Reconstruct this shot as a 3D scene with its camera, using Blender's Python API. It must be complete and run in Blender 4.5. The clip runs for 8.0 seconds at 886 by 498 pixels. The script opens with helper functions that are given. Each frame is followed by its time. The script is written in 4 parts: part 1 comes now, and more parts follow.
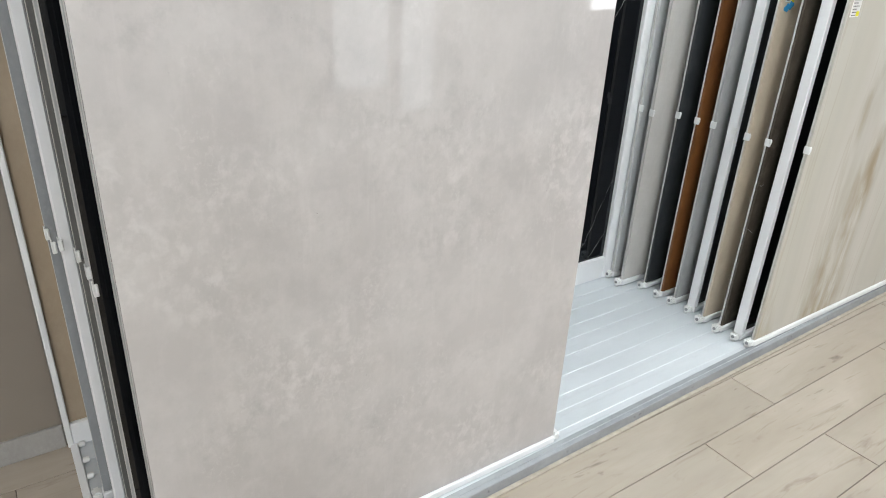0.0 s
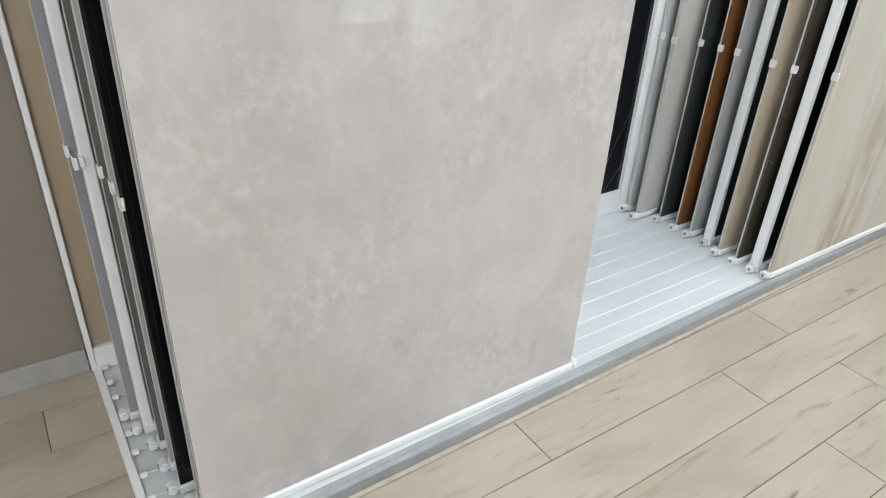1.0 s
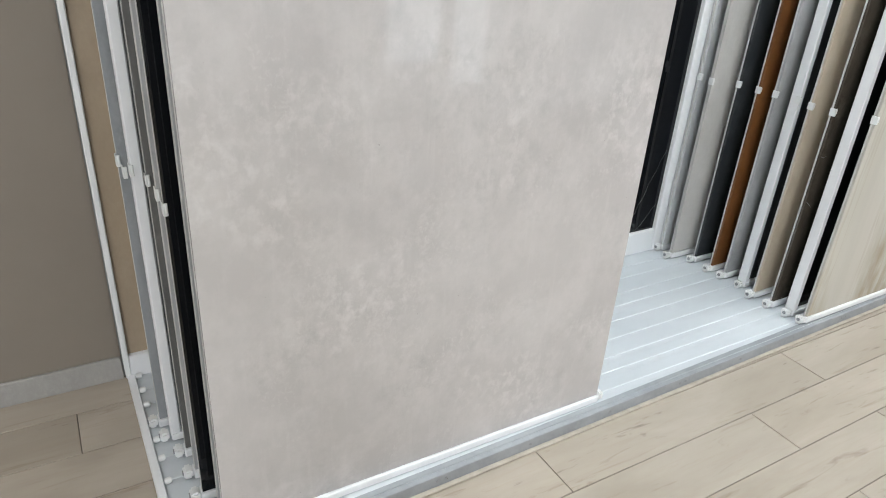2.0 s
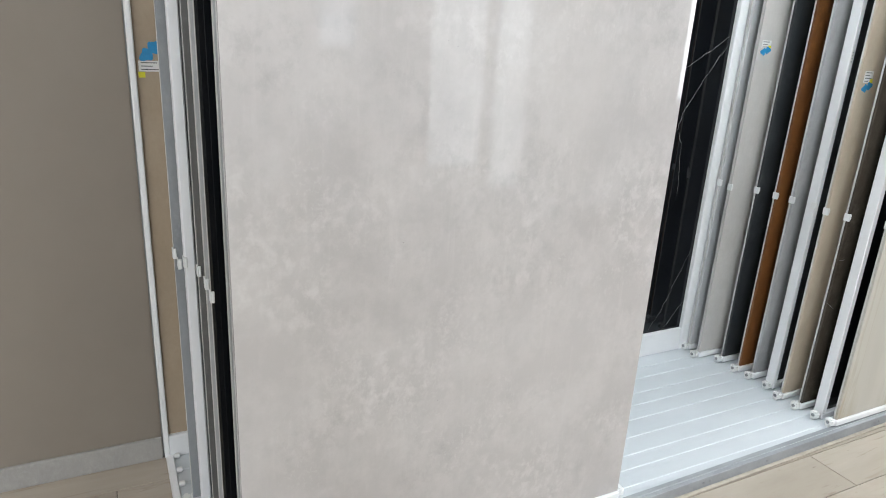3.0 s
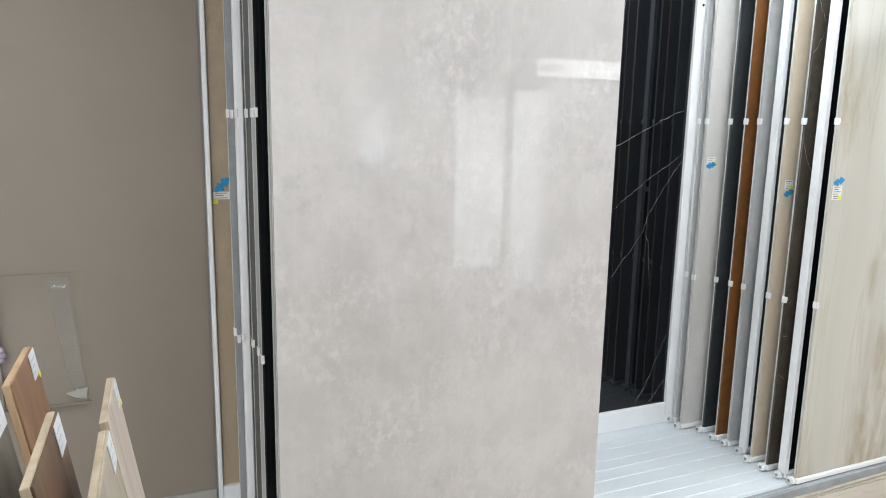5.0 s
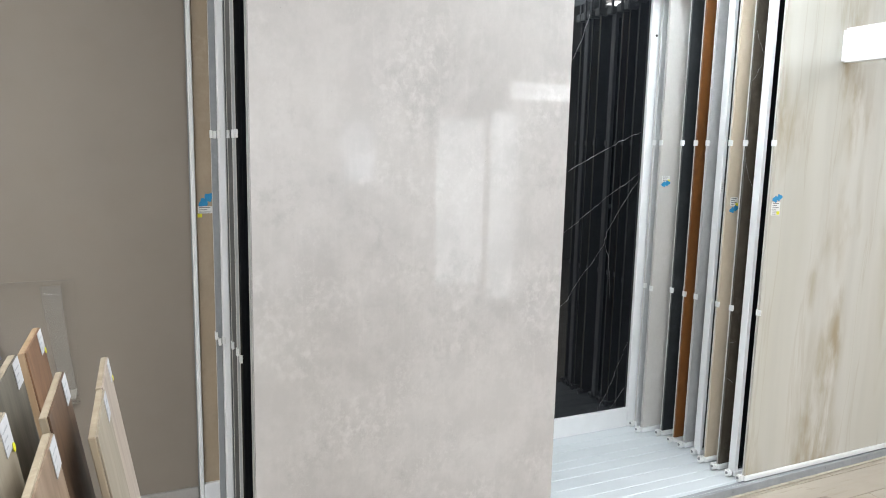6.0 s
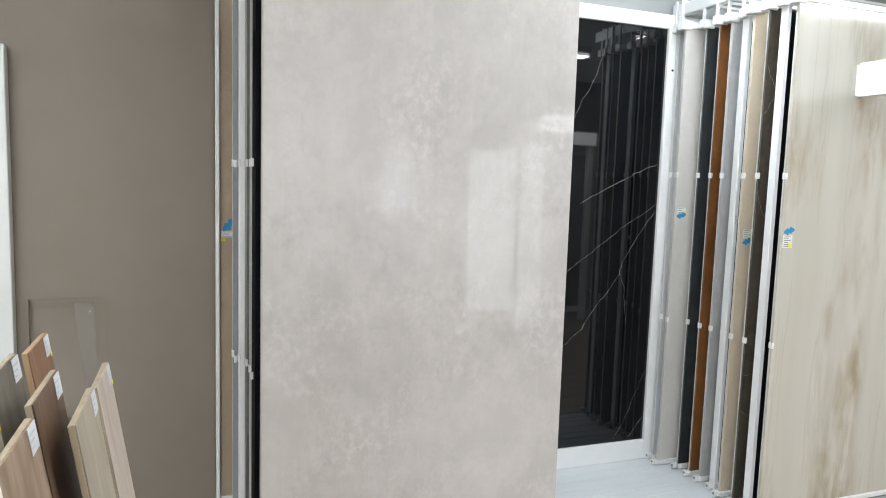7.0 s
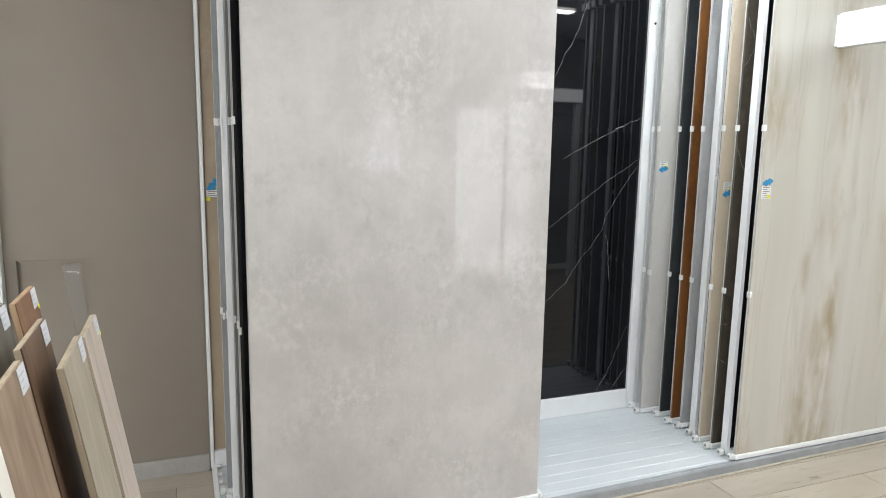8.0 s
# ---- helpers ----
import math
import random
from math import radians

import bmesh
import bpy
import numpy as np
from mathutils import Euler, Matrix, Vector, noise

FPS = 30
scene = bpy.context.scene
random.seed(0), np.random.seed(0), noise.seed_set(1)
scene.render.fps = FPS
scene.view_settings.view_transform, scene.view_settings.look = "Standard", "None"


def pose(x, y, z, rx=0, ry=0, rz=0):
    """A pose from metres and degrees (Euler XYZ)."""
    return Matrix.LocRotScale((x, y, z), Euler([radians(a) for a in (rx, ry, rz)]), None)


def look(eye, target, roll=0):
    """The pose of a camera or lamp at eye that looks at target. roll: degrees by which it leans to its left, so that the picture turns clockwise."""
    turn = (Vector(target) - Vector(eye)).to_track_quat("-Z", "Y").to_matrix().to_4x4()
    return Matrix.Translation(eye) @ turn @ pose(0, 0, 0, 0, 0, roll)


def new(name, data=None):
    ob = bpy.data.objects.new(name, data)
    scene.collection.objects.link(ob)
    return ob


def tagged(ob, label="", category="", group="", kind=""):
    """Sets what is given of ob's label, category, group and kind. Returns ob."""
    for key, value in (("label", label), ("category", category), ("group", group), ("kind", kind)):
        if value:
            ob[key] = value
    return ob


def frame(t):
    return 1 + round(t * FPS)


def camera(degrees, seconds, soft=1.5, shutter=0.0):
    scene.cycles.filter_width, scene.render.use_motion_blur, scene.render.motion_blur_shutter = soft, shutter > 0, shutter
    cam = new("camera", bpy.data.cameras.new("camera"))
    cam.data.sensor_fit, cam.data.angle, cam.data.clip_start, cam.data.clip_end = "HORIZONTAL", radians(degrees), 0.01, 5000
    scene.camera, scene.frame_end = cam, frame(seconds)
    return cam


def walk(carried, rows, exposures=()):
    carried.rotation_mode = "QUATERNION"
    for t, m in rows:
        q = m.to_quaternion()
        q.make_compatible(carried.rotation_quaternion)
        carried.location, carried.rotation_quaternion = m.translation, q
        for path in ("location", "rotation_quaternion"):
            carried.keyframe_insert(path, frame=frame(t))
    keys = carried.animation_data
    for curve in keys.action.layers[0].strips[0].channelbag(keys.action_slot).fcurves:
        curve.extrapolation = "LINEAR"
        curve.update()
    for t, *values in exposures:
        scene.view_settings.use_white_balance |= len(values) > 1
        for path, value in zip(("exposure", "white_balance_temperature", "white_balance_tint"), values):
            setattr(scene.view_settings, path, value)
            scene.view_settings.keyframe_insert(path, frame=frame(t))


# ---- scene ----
cam = camera(66.3, 8.0, soft=1.0)
PATH = [
    (0, (0.045, 0.047, 1.565), (1.085, 1.525, 0.709), 2.9),
    (0.5, (0.031, 0.045, 1.527), (1.042, 1.494, 0.589), 2.1),
    (1, (-0.005, 0.067, 1.499), (0.994, 1.484, 0.502), 3.1),
    (1.5, (-0.014, 0.051, 1.466), (0.959, 1.502, 0.493), 3.8),
    (3, (-0.032, -0.13, 1.519), (0.832, 1.556, 0.879), 3.2),
    (3.5, (-0.12, -0.245, 1.56), (0.733, 1.485, 1.031), 3.2),
    (4, (-0.19, -0.38, 1.592), (0.669, 1.353, 1.084), 2.2),
    (5.5, (-0.118, -0.891, 1.624), (0.632, 0.939, 1.328), 1.0),
    (6, (-0.141, -0.977, 1.622), (0.667, 0.83, 1.332), 1.3),
    (6.5, (-0.114, -1.038, 1.628), (0.612, 0.816, 1.439), 0.8),
    (7, (-0.04, -1.127, 1.621), (0.649, 0.739, 1.417), 1.8),
    (7.5, (-0.018, -1.168, 1.612), (0.677, 0.69, 1.353), 1.4),
    (8, (-0.023, -1.179, 1.6), (0.687, 0.665, 1.285), 1.0),
]
walk(cam, [(t, look(eye, target, roll)) for t, eye, target, roll in PATH], [(0.0, 0.05, 6560, 10), (1.5, 0.05, 6520, 10), (3.5, 0.07, 6410, 10), (6.0, 0.13, 6490, 10), (6.5, 0.12, 6410, 10), (7.0, 0.0, 6560, 10), (8.0, 0.01, 6620, 10)])

# ---------------------------------------------------------------- world and light
world = bpy.data.worlds.new("sky")
scene.world = world
world.use_nodes = True
wn = world.node_tree
sky = wn.nodes.new("ShaderNodeTexSky")
sky.sky_type = "NISHITA"
sky.sun_disc = False
sky.sun_elevation, sky.sun_rotation = radians(42), radians(200)
wn.links.new(sky.outputs[0], wn.nodes["Background"].inputs[0])
wn.nodes["Background"].inputs[1].default_value = 0.12


def area(name, eye, target, sx, sy, watts, colour):
    d = bpy.data.lights.new(name, "AREA")
    d.shape, d.size, d.size_y, d.energy, d.color = "RECTANGLE", sx, sy, watts, colour
    ob = new(name, d)
    ob.matrix_world = look(eye, target)
    return ob


ROOM_W, ROOM_E, ROOM_S, ROOM_N, ROOM_H = -4.0, 7.0, -3.6, 2.107, 3.1
# added, unseen window openings of the south wall: x from, x to, sill, head
FILL_WINDOWS = [(-3.4, -1.2, 0.7, 2.6), (6.05, 6.85, 0.7, 2.6)]
# wide opening in the south wall and the back room behind it
ARCH_W, ARCH_E, ARCH_H = 1.40, 4.70, 2.75
BACK_E, BACK_S = 5.3, -6.75
BACK_DOOR = (2.70, 3.30, 2.06)
SKY = (0.92, 0.96, 1.0)
# Area lamps in the added windows fill the room with daylight.
for (wa, wb, z0, z1), watts in zip(FILL_WINDOWS, (66, 26)):
    area("window_daylight", ((wa + wb) / 2, ROOM_S - 0.02, (z0 + z1) / 2), ((wa + wb) / 2, 0, (z0 + z1) / 2 - 0.1), wb - wa - 0.1, z1 - z0 - 0.1, watts, SKY)
# ceiling strips, added fills except the 0.54 m one: x, y, length, watts, colour
COOL, NEUTRAL = (0.84, 0.94, 1.0), (0.945, 0.975, 1.0)
TUBES_AND_FILLS = [(1.98, 1.1, 1.2, 39, COOL), (4.5, -0.3, 1.2, 34, NEUTRAL), (-2.0, 0.6, 1.2, 25, NEUTRAL), (-1.2, -1.43, 1.2, 28, NEUTRAL), (0.85, -0.4, 1.2, 31, NEUTRAL), (3.74, -1.43, 0.54, 34, NEUTRAL), (3.4, -4.4, 1.2, 60, NEUTRAL)]
for tx, ty, length, watts, tint in TUBES_AND_FILLS:
    area("tube_and_fill_light", (tx, ty, ROOM_H - 0.10), (tx, ty + 0.001, 0), length, 0.16, watts, tint)


# ---------------------------------------------------------------- materials
def nodes_of(name):
    m = bpy.data.materials.new(name)
    m.use_nodes = True
    return m, m.node_tree.nodes, m.node_tree.links, m.node_tree.nodes["Principled BSDF"]


def mix_rgb(n, l, fac, a, b, blend="MIX"):
    x = n.new("ShaderNodeMix")
    x.data_type, x.blend_type = "RGBA", blend
    for sock, v in ((0, fac), (6, a), (7, b)):
        if isinstance(v, (int, float)):
            x.inputs[sock].default_value = v
        elif isinstance(v, tuple):
            x.inputs[sock].default_value = (*v, 1) if len(v) == 3 else v
        else:
            l.new(v, x.inputs[sock])
    return x.outputs[2]


def noise_tex(n, l, scale, stretch=(1, 1, 1), detail=6, rough=0.6, distort=0.0, offset=(0, 0, 0)):
    c = n.new("ShaderNodeTexCoord")
    mp = n.new("ShaderNodeMapping")
    mp.inputs["Scale"].default_value = stretch
    mp.inputs["Location"].default_value = offset
    t = n.new("ShaderNodeTexNoise")
    t.inputs["Scale"].default_value, t.inputs["Detail"].default_value = scale, detail
    t.inputs["Roughness"].default_value, t.inputs["Distortion"].default_value = rough, distort
    l.new(c.outputs["Object"], mp.inputs["Vector"])
    l.new(mp.outputs[0], t.inputs["Vector"])
    return t.outputs["Fac"]


def ramp(n, l, src, stops):
    r = n.new("ShaderNodeValToRGB")
    e = r.color_ramp.elements
    while len(e) < len(stops):
        e.new(0.5)
    for k, (p, v) in zip(e, stops):
        k.position = p
        k.color = (v, v, v, 1) if isinstance(v, (int, float)) else (*v, 1)
    l.new(src, r.inputs[0])
    return r.outputs[0]


def bump(n, l, b, src, strength, dist=0.002):
    k = n.new("ShaderNodeBump")
    k.inputs["Strength"].default_value, k.inputs["Distance"].default_value = strength, dist
    l.new(src, k.inputs["Height"])
    l.new(k.outputs[0], b.inputs["Normal"])


def plain(name, colour, rough=0.5, metal=0.0, vary=0.06, scale=6.0, grain=0.0):
    """Painted, plastic or metal surface with faint stains and grain."""
    m, n, l, b = nodes_of(name)
    dark = tuple(c * (1 - vary * 2) for c in colour)
    f = ramp(n, l, noise_tex(n, l, scale, detail=5), [(0.35, 0.0), (0.65, 1.0)])
    l.new(mix_rgb(n, l, f, dark, colour), b.inputs["Base Color"])
    g = noise_tex(n, l, scale * 7)
    l.new(ramp(n, l, g, [(0.3, rough * 0.82), (0.7, min(1, rough * 1.18))]), b.inputs["Roughness"])
    b.inputs["Metallic"].default_value = metal
    if grain:
        bump(n, l, b, noise_tex(n, l, 180, detail=3), grain, 0.001)
    return m


def cloudy(name, dark, mid, light, rough, scale=1.6, offset=(0, 0, 0), stretch=(1, 1, 0.8), fine=0.35):
    """Concrete-look porcelain: soft clouds, pale blooms and fine speckle."""
    m, n, l, b = nodes_of(name)
    big = ramp(n, l, noise_tex(n, l, scale, stretch, 5, 0.55, 0.3, offset), [(0.34, 0.0), (0.68, 1.0)])
    base = mix_rgb(n, l, big, dark, mid)
    bl = ramp(n, l, noise_tex(n, l, scale * 3.1, stretch, 12, 0.72, 0.15, (offset[0] + 3, offset[1], offset[2] + 7)), [(0.5, 0.0), (0.78, 0.85)])
    base = mix_rgb(n, l, bl, base, light)
    sp = ramp(n, l, noise_tex(n, l, scale * 26, (1, 1, 0.35), 8, 0.75), [(0.42, 0.0), (0.75, fine)])
    base = mix_rgb(n, l, sp, base, light)
    where = ramp(n, l, noise_tex(n, l, scale * 1.7, (1, 1, 0.7), 4, 0.55, 0.3, (offset[0] + 11, 0, 5)), [(0.46, 0.0), (0.62, 1.0)])
    mott = ramp(n, l, noise_tex(n, l, scale * 11, (1, 1, 0.8), 10, 0.78, 0.4, (1, 6, 2)), [(0.50, 0.0), (0.66, 0.75)])
    both = n.new("ShaderNodeMath")
    both.operation = "MULTIPLY"
    l.new(where, both.inputs[0])
    l.new(mott, both.inputs[1])
    base = mix_rgb(n, l, both.outputs[0], base, light)
    pit = ramp(n, l, noise_tex(n, l, scale * 14, (1, 1, 1), 10, 0.8, 0, (9, 2, 4)), [(0.66, 0.0), (0.8, 0.35)])
    base = mix_rgb(n, l, pit, base, dark)
    micro = ramp(n, l, noise_tex(n, l, 95, (1, 1, 0.6), 6, 0.75), [(0.35, 0.0), (0.65, 1.0)])
    base = mix_rgb(n, l, micro, mix_rgb(n, l, 1.0, base, (0.965, 0.965, 0.965), "MULTIPLY"), mix_rgb(n, l, 1.0, base, (1.02, 1.02, 1.02), "MULTIPLY"))
    l.new(base, b.inputs["Base Color"])
    l.new(ramp(n, l, noise_tex(n, l, 9), [(0.3, rough), (0.7, rough * 1.5)]), b.inputs["Roughness"])
    b.inputs["IOR"].default_value = 1.56
    return m


def concrete_look(name, dark, mid, light, rough):
    """Polished concrete-look porcelain: wide soft clouds, patches of pale mottling, faint drips and pin holes."""
    m, n, l, b = nodes_of(name)

    def times(a, k):
        x = n.new("ShaderNodeMath")
        x.operation = "MULTIPLY"
        l.new(a, x.inputs[0])
        l.new(k, x.inputs[1])
        return x.outputs[0]

    wide = ramp(n, l, noise_tex(n, l, 1.7, (1, 1, 0.85), 3, 0.5, 0.1, (0.7, 0, 1.9)), [(0.33, 0.0), (0.67, 1.0)])
    base = mix_rgb(n, l, wide, dark, mid)
    cloud = ramp(n, l, noise_tex(n, l, 7.0, (1, 1, 0.85), 9, 0.68, 0.0, (4, 0, 2)), [(0.42, 0.0), (0.68, 0.5)])
    base = mix_rgb(n, l, cloud, base, light)
    where = ramp(n, l, noise_tex(n, l, 2.8, (1, 1, 0.9), 4, 0.55, 0.1, (11, 0, 5)), [(0.48, 0.0), (0.64, 1.0)])
    mott = ramp(n, l, noise_tex(n, l, 30, (1, 1, 0.85), 6, 0.62, 0.2, (1, 6, 2)), [(0.47, 0.0), (0.66, 0.75)])
    base = mix_rgb(n, l, times(where, mott), base, light)
    smear = ramp(n, l, noise_tex(n, l, 3.6, (1, 1, 0.9), 4, 0.5, 0.1, (2, 3, 8)), [(0.48, 0.0), (0.64, 1.0)])
    blot = ramp(n, l, noise_tex(n, l, 20, (1, 1, 0.8), 8, 0.68, 0.0, (8, 2, 5)), [(0.48, 0.0), (0.68, 0.62)])
    base = mix_rgb(n, l, times(smear, blot), base, tuple(c * 0.88 for c in dark))
    drip = ramp(n, l, noise_tex(n, l, 40, (1, 1, 0.09), 5, 0.6, 0, (3, 1, 1)), [(0.55, 0.0), (0.75, 0.22)])
    base = mix_rgb(n, l, drip, base, light)
    crumb = ramp(n, l, noise_tex(n, l, 5.2, (1, 1, 0.9), 3, 0.5, 0.1, (7, 1, 3)), [(0.50, 0.0), (0.66, 1.0)])
    flake = ramp(n, l, noise_tex(n, l, 75, (1, 1, 0.75), 5, 0.66, 0.5, (2, 7, 9)), [(0.52, 0.0), (0.66, 0.30)])
    base = mix_rgb(n, l, times(crumb, flake), base, tuple(c * 1.06 for c in light))
    pin = ramp(n, l, noise_tex(n, l, 85, (1, 1, 1), 2, 0.5, 0, (5, 5, 5)), [(0.755, 0.0), (0.775, 0.8)])
    base = mix_rgb(n, l, pin, base, tuple(c * 0.72 for c in dark))
    l.new(base, b.inputs["Base Color"])
    b.inputs["Roughness"].default_value = rough
    b.inputs["IOR"].default_value = 1.68
    return m


def veined(name, base, base2, vein, grey, rough, offset=(0, 0, 0)):
    """Onyx-look porcelain: pale clouds, upright wandering bands, brown stains along some of them."""
    m, n, l, b = nodes_of(name)
    c = n.new("ShaderNodeTexCoord")
    wob = n.new("ShaderNodeTexNoise")
    wob.inputs["Scale"].default_value, wob.inputs["Detail"].default_value = 1.4, 6
    l.new(c.outputs["Object"], wob.inputs["Vector"])
    bend = n.new("ShaderNodeVectorMath")
    bend.operation = "MULTIPLY_ADD"
    l.new(wob.outputs["Color"], bend.inputs[0])
    bend.inputs[1].default_value = (0.07, 0.0, 0.0)
    l.new(c.outputs["Object"], bend.inputs[2])

    def bands(scale, zs, detail, off, stops):
        mp = n.new("ShaderNodeMapping")
        mp.inputs["Scale"].default_value, mp.inputs["Location"].default_value = (1, 0.0, zs), (offset[0] + off, 0, offset[2] + off)
        l.new(bend.outputs[0], mp.inputs["Vector"])
        t = n.new("ShaderNodeTexNoise")
        t.inputs["Scale"].default_value, t.inputs["Detail"].default_value, t.inputs["Roughness"].default_value = scale, detail, 0.55
        l.new(mp.outputs[0], t.inputs["Vector"])
        return ramp(n, l, t.outputs["Fac"], stops)

    def times(a, k):
        x = n.new("ShaderNodeMath")
        x.operation = "MULTIPLY"
        l.new(a, x.inputs[0])
        l.new(k, x.inputs[1])
        return x.outputs[0]

    col = mix_rgb(n, l, bands(2.6, 0.10, 3, 0.0, [(0.38, 0.0), (0.62, 1.0)]), base2, base)
    col = mix_rgb(n, l, bands(6.0, 0.06, 5, 2.3, [(0.46, 0.0), (0.66, 0.6)]), col, grey)
    where = ramp(n, l, noise_tex(n, l, 2.3, (1, 1, 0.30), 3, 0.5, 0.2, (offset[0] + 1.3, 0, 4.0)), [(0.47, 0.0), (0.60, 1.0)])
    blot = bands(7.5, 0.34, 6, 7.7, [(0.45, 0.0), (0.61, 0.85)])
    col = mix_rgb(n, l, times(where, blot), col, vein)
    col = mix_rgb(n, l, times(where, bands(17.0, 0.16, 7, 3.9, [(0.47, 0.0), (0.64, 0.55)])), col, vein)
    col = mix_rgb(n, l, bands(6.0, 0.05, 4, 9.2, [(0.485, 0.0), (0.5, 0.22), (0.515, 0.0)]), col, vein)
    l.new(col, b.inputs["Base Color"])
    b.inputs["Roughness"].default_value = rough
    return m


def wood(name, dark, light, rough=0.5, axis="z", scale=3.0):
    m, n, l, b = nodes_of(name)
    st = {"z": (9, 9, 0.6), "x": (0.6, 9, 9)}[axis]
    oi = n.new("ShaderNodeObjectInfo")
    c = n.new("ShaderNodeTexCoord")
    add = n.new("ShaderNodeVectorMath")
    add.operation = "MULTIPLY_ADD"
    comb = n.new("ShaderNodeCombineXYZ")
    for i in range(3):
        l.new(oi.outputs["Random"], comb.inputs[i])
    l.new(comb.outputs[0], add.inputs[0])
    add.inputs[1].default_value = (37, 53, 71)
    l.new(c.outputs["Object"], add.inputs[2])
    mp = n.new("ShaderNodeMapping")
    mp.inputs["Scale"].default_value = st
    l.new(add.outputs[0], mp.inputs["Vector"])
    t = n.new("ShaderNodeTexNoise")
    t.inputs["Scale"].default_value, t.inputs["Detail"].default_value, t.inputs["Distortion"].default_value = scale, 8, 0.8
    l.new(mp.outputs[0], t.inputs["Vector"])
    t2 = n.new("ShaderNodeTexNoise")
    t2.inputs["Scale"].default_value, t2.inputs["Detail"].default_value = scale * 6, 6
    l.new(mp.outputs[0], t2.inputs["Vector"])
    col = mix_rgb(n, l, ramp(n, l, t.outputs["Fac"], [(0.32, 0.0), (0.62, 1.0)]), dark, light)
    col = mix_rgb(n, l, ramp(n, l, t2.outputs["Fac"], [(0.3, 0.35), (0.55, 0.0)]), col, dark)
    l.new(col, b.inputs["Base Color"])
    b.inputs["Roughness"].default_value = rough
    bump(n, l, b, t2.outputs["Fac"], 0.12, 0.001)
    return m


def floor_wood(name):
    """Pale timber-look porcelain plank: long soft grain, knots, scuffs, shade per plank."""
    m, n, l, b = nodes_of(name)
    oi = n.new("ShaderNodeObjectInfo")
    c = n.new("ShaderNodeTexCoord")
    comb = n.new("ShaderNodeCombineXYZ")
    for i in range(3):
        l.new(oi.outputs["Random"], comb.inputs[i])
    add = n.new("ShaderNodeVectorMath")
    add.operation = "MULTIPLY_ADD"
    l.new(comb.outputs[0], add.inputs[0])
    add.inputs[1].default_value = (41, 67, 13)
    l.new(c.outputs["Object"], add.inputs[2])

    def tex(scale, st, detail=6, rough=0.6, distort=0.5):
        mp = n.new("ShaderNodeMapping")
        mp.inputs["Scale"].default_value = st
        l.new(add.outputs[0], mp.inputs["Vector"])
        t = n.new("ShaderNodeTexNoise")
        t.inputs["Scale"].default_value, t.inputs["Detail"].default_value = scale, detail
        t.inputs["Roughness"].default_value, t.inputs["Distortion"].default_value = rough, distort
        l.new(mp.outputs[0], t.inputs["Vector"])
        return t.outputs["Fac"]

    big = tex(1.6, (0.9, 3.0, 1), 4)
    col = mix_rgb(n, l, ramp(n, l, big, [(0.3, 0.0), (0.7, 1.0)]), (0.34, 0.294, 0.238), (0.445, 0.396, 0.333))
    grain = tex(7, (0.5, 9, 1), 9, 0.7, 0.9)
    col = mix_rgb(n, l, ramp(n, l, grain, [(0.50, 0.0), (0.78, 0.45)]), col, (0.36, 0.29, 0.22))
    streak = tex(2.6, (1.1, 9, 1), 7, 0.62, 1.4)
    col = mix_rgb(n, l, ramp(n, l, streak, [(0.59, 0.0), (0.72, 0.65)]), col, (0.24, 0.19, 0.135))
    knot = tex(4.6, (0.7, 3.6, 1), 5, 0.55, 0.6)
    col = mix_rgb(n, l, ramp(n, l, knot, [(0.675, 0.0), (0.74, 0.85)]), col, (0.13, 0.10, 0.075))
    hsv = n.new("ShaderNodeHueSaturation")
    mr = n.new("ShaderNodeMapRange")
    mr.inputs[3].default_value, mr.inputs[4].default_value = 0.93, 1.06
    l.new(oi.outputs["Random"], mr.inputs[0])
    l.new(mr.outputs[0], hsv.inputs["Value"])
    l.new(col, hsv.inputs["Color"])
    l.new(hsv.outputs[0], b.inputs["Base Color"])
    l.new(ramp(n, l, big, [(0.3, 0.32), (0.7, 0.48)]), b.inputs["Roughness"])
    bump(n, l, b, grain, 0.25, 0.0008)
    return m


def worn_deck(name):
    """White painted sheet with grey scuffs, specks of dirt and rubbed streaks along the runners."""
    m, n, l, b = nodes_of(name)
    col = mix_rgb(n, l, ramp(n, l, noise_tex(n, l, 3.0, (0.5, 2.0, 1), 5), [(0.35, 0.0), (0.65, 1.0)]), (0.56, 0.595, 0.62), (0.62, 0.655, 0.68))
    scuff = ramp(n, l, noise_tex(n, l, 9.0, (0.35, 4.0, 1), 8, 0.7, 0.4), [(0.62, 0.0), (0.78, 0.45)])
    col = mix_rgb(n, l, scuff, col, (0.42, 0.44, 0.45))
    speck = ramp(n, l, noise_tex(n, l, 60.0, (0.7, 1.6, 1), 4, 0.6), [(0.73, 0.0), (0.78, 0.8)])
    col = mix_rgb(n, l, speck, col, (0.20, 0.19, 0.18))
    l.new(col, b.inputs["Base Color"])
    l.new(ramp(n, l, noise_tex(n, l, 12), [(0.3, 0.28), (0.7, 0.45)]), b.inputs["Roughness"])
    bump(n, l, b, noise_tex(n, l, 30, (0.5, 1, 1)), 0.08, 0.001)
    return m


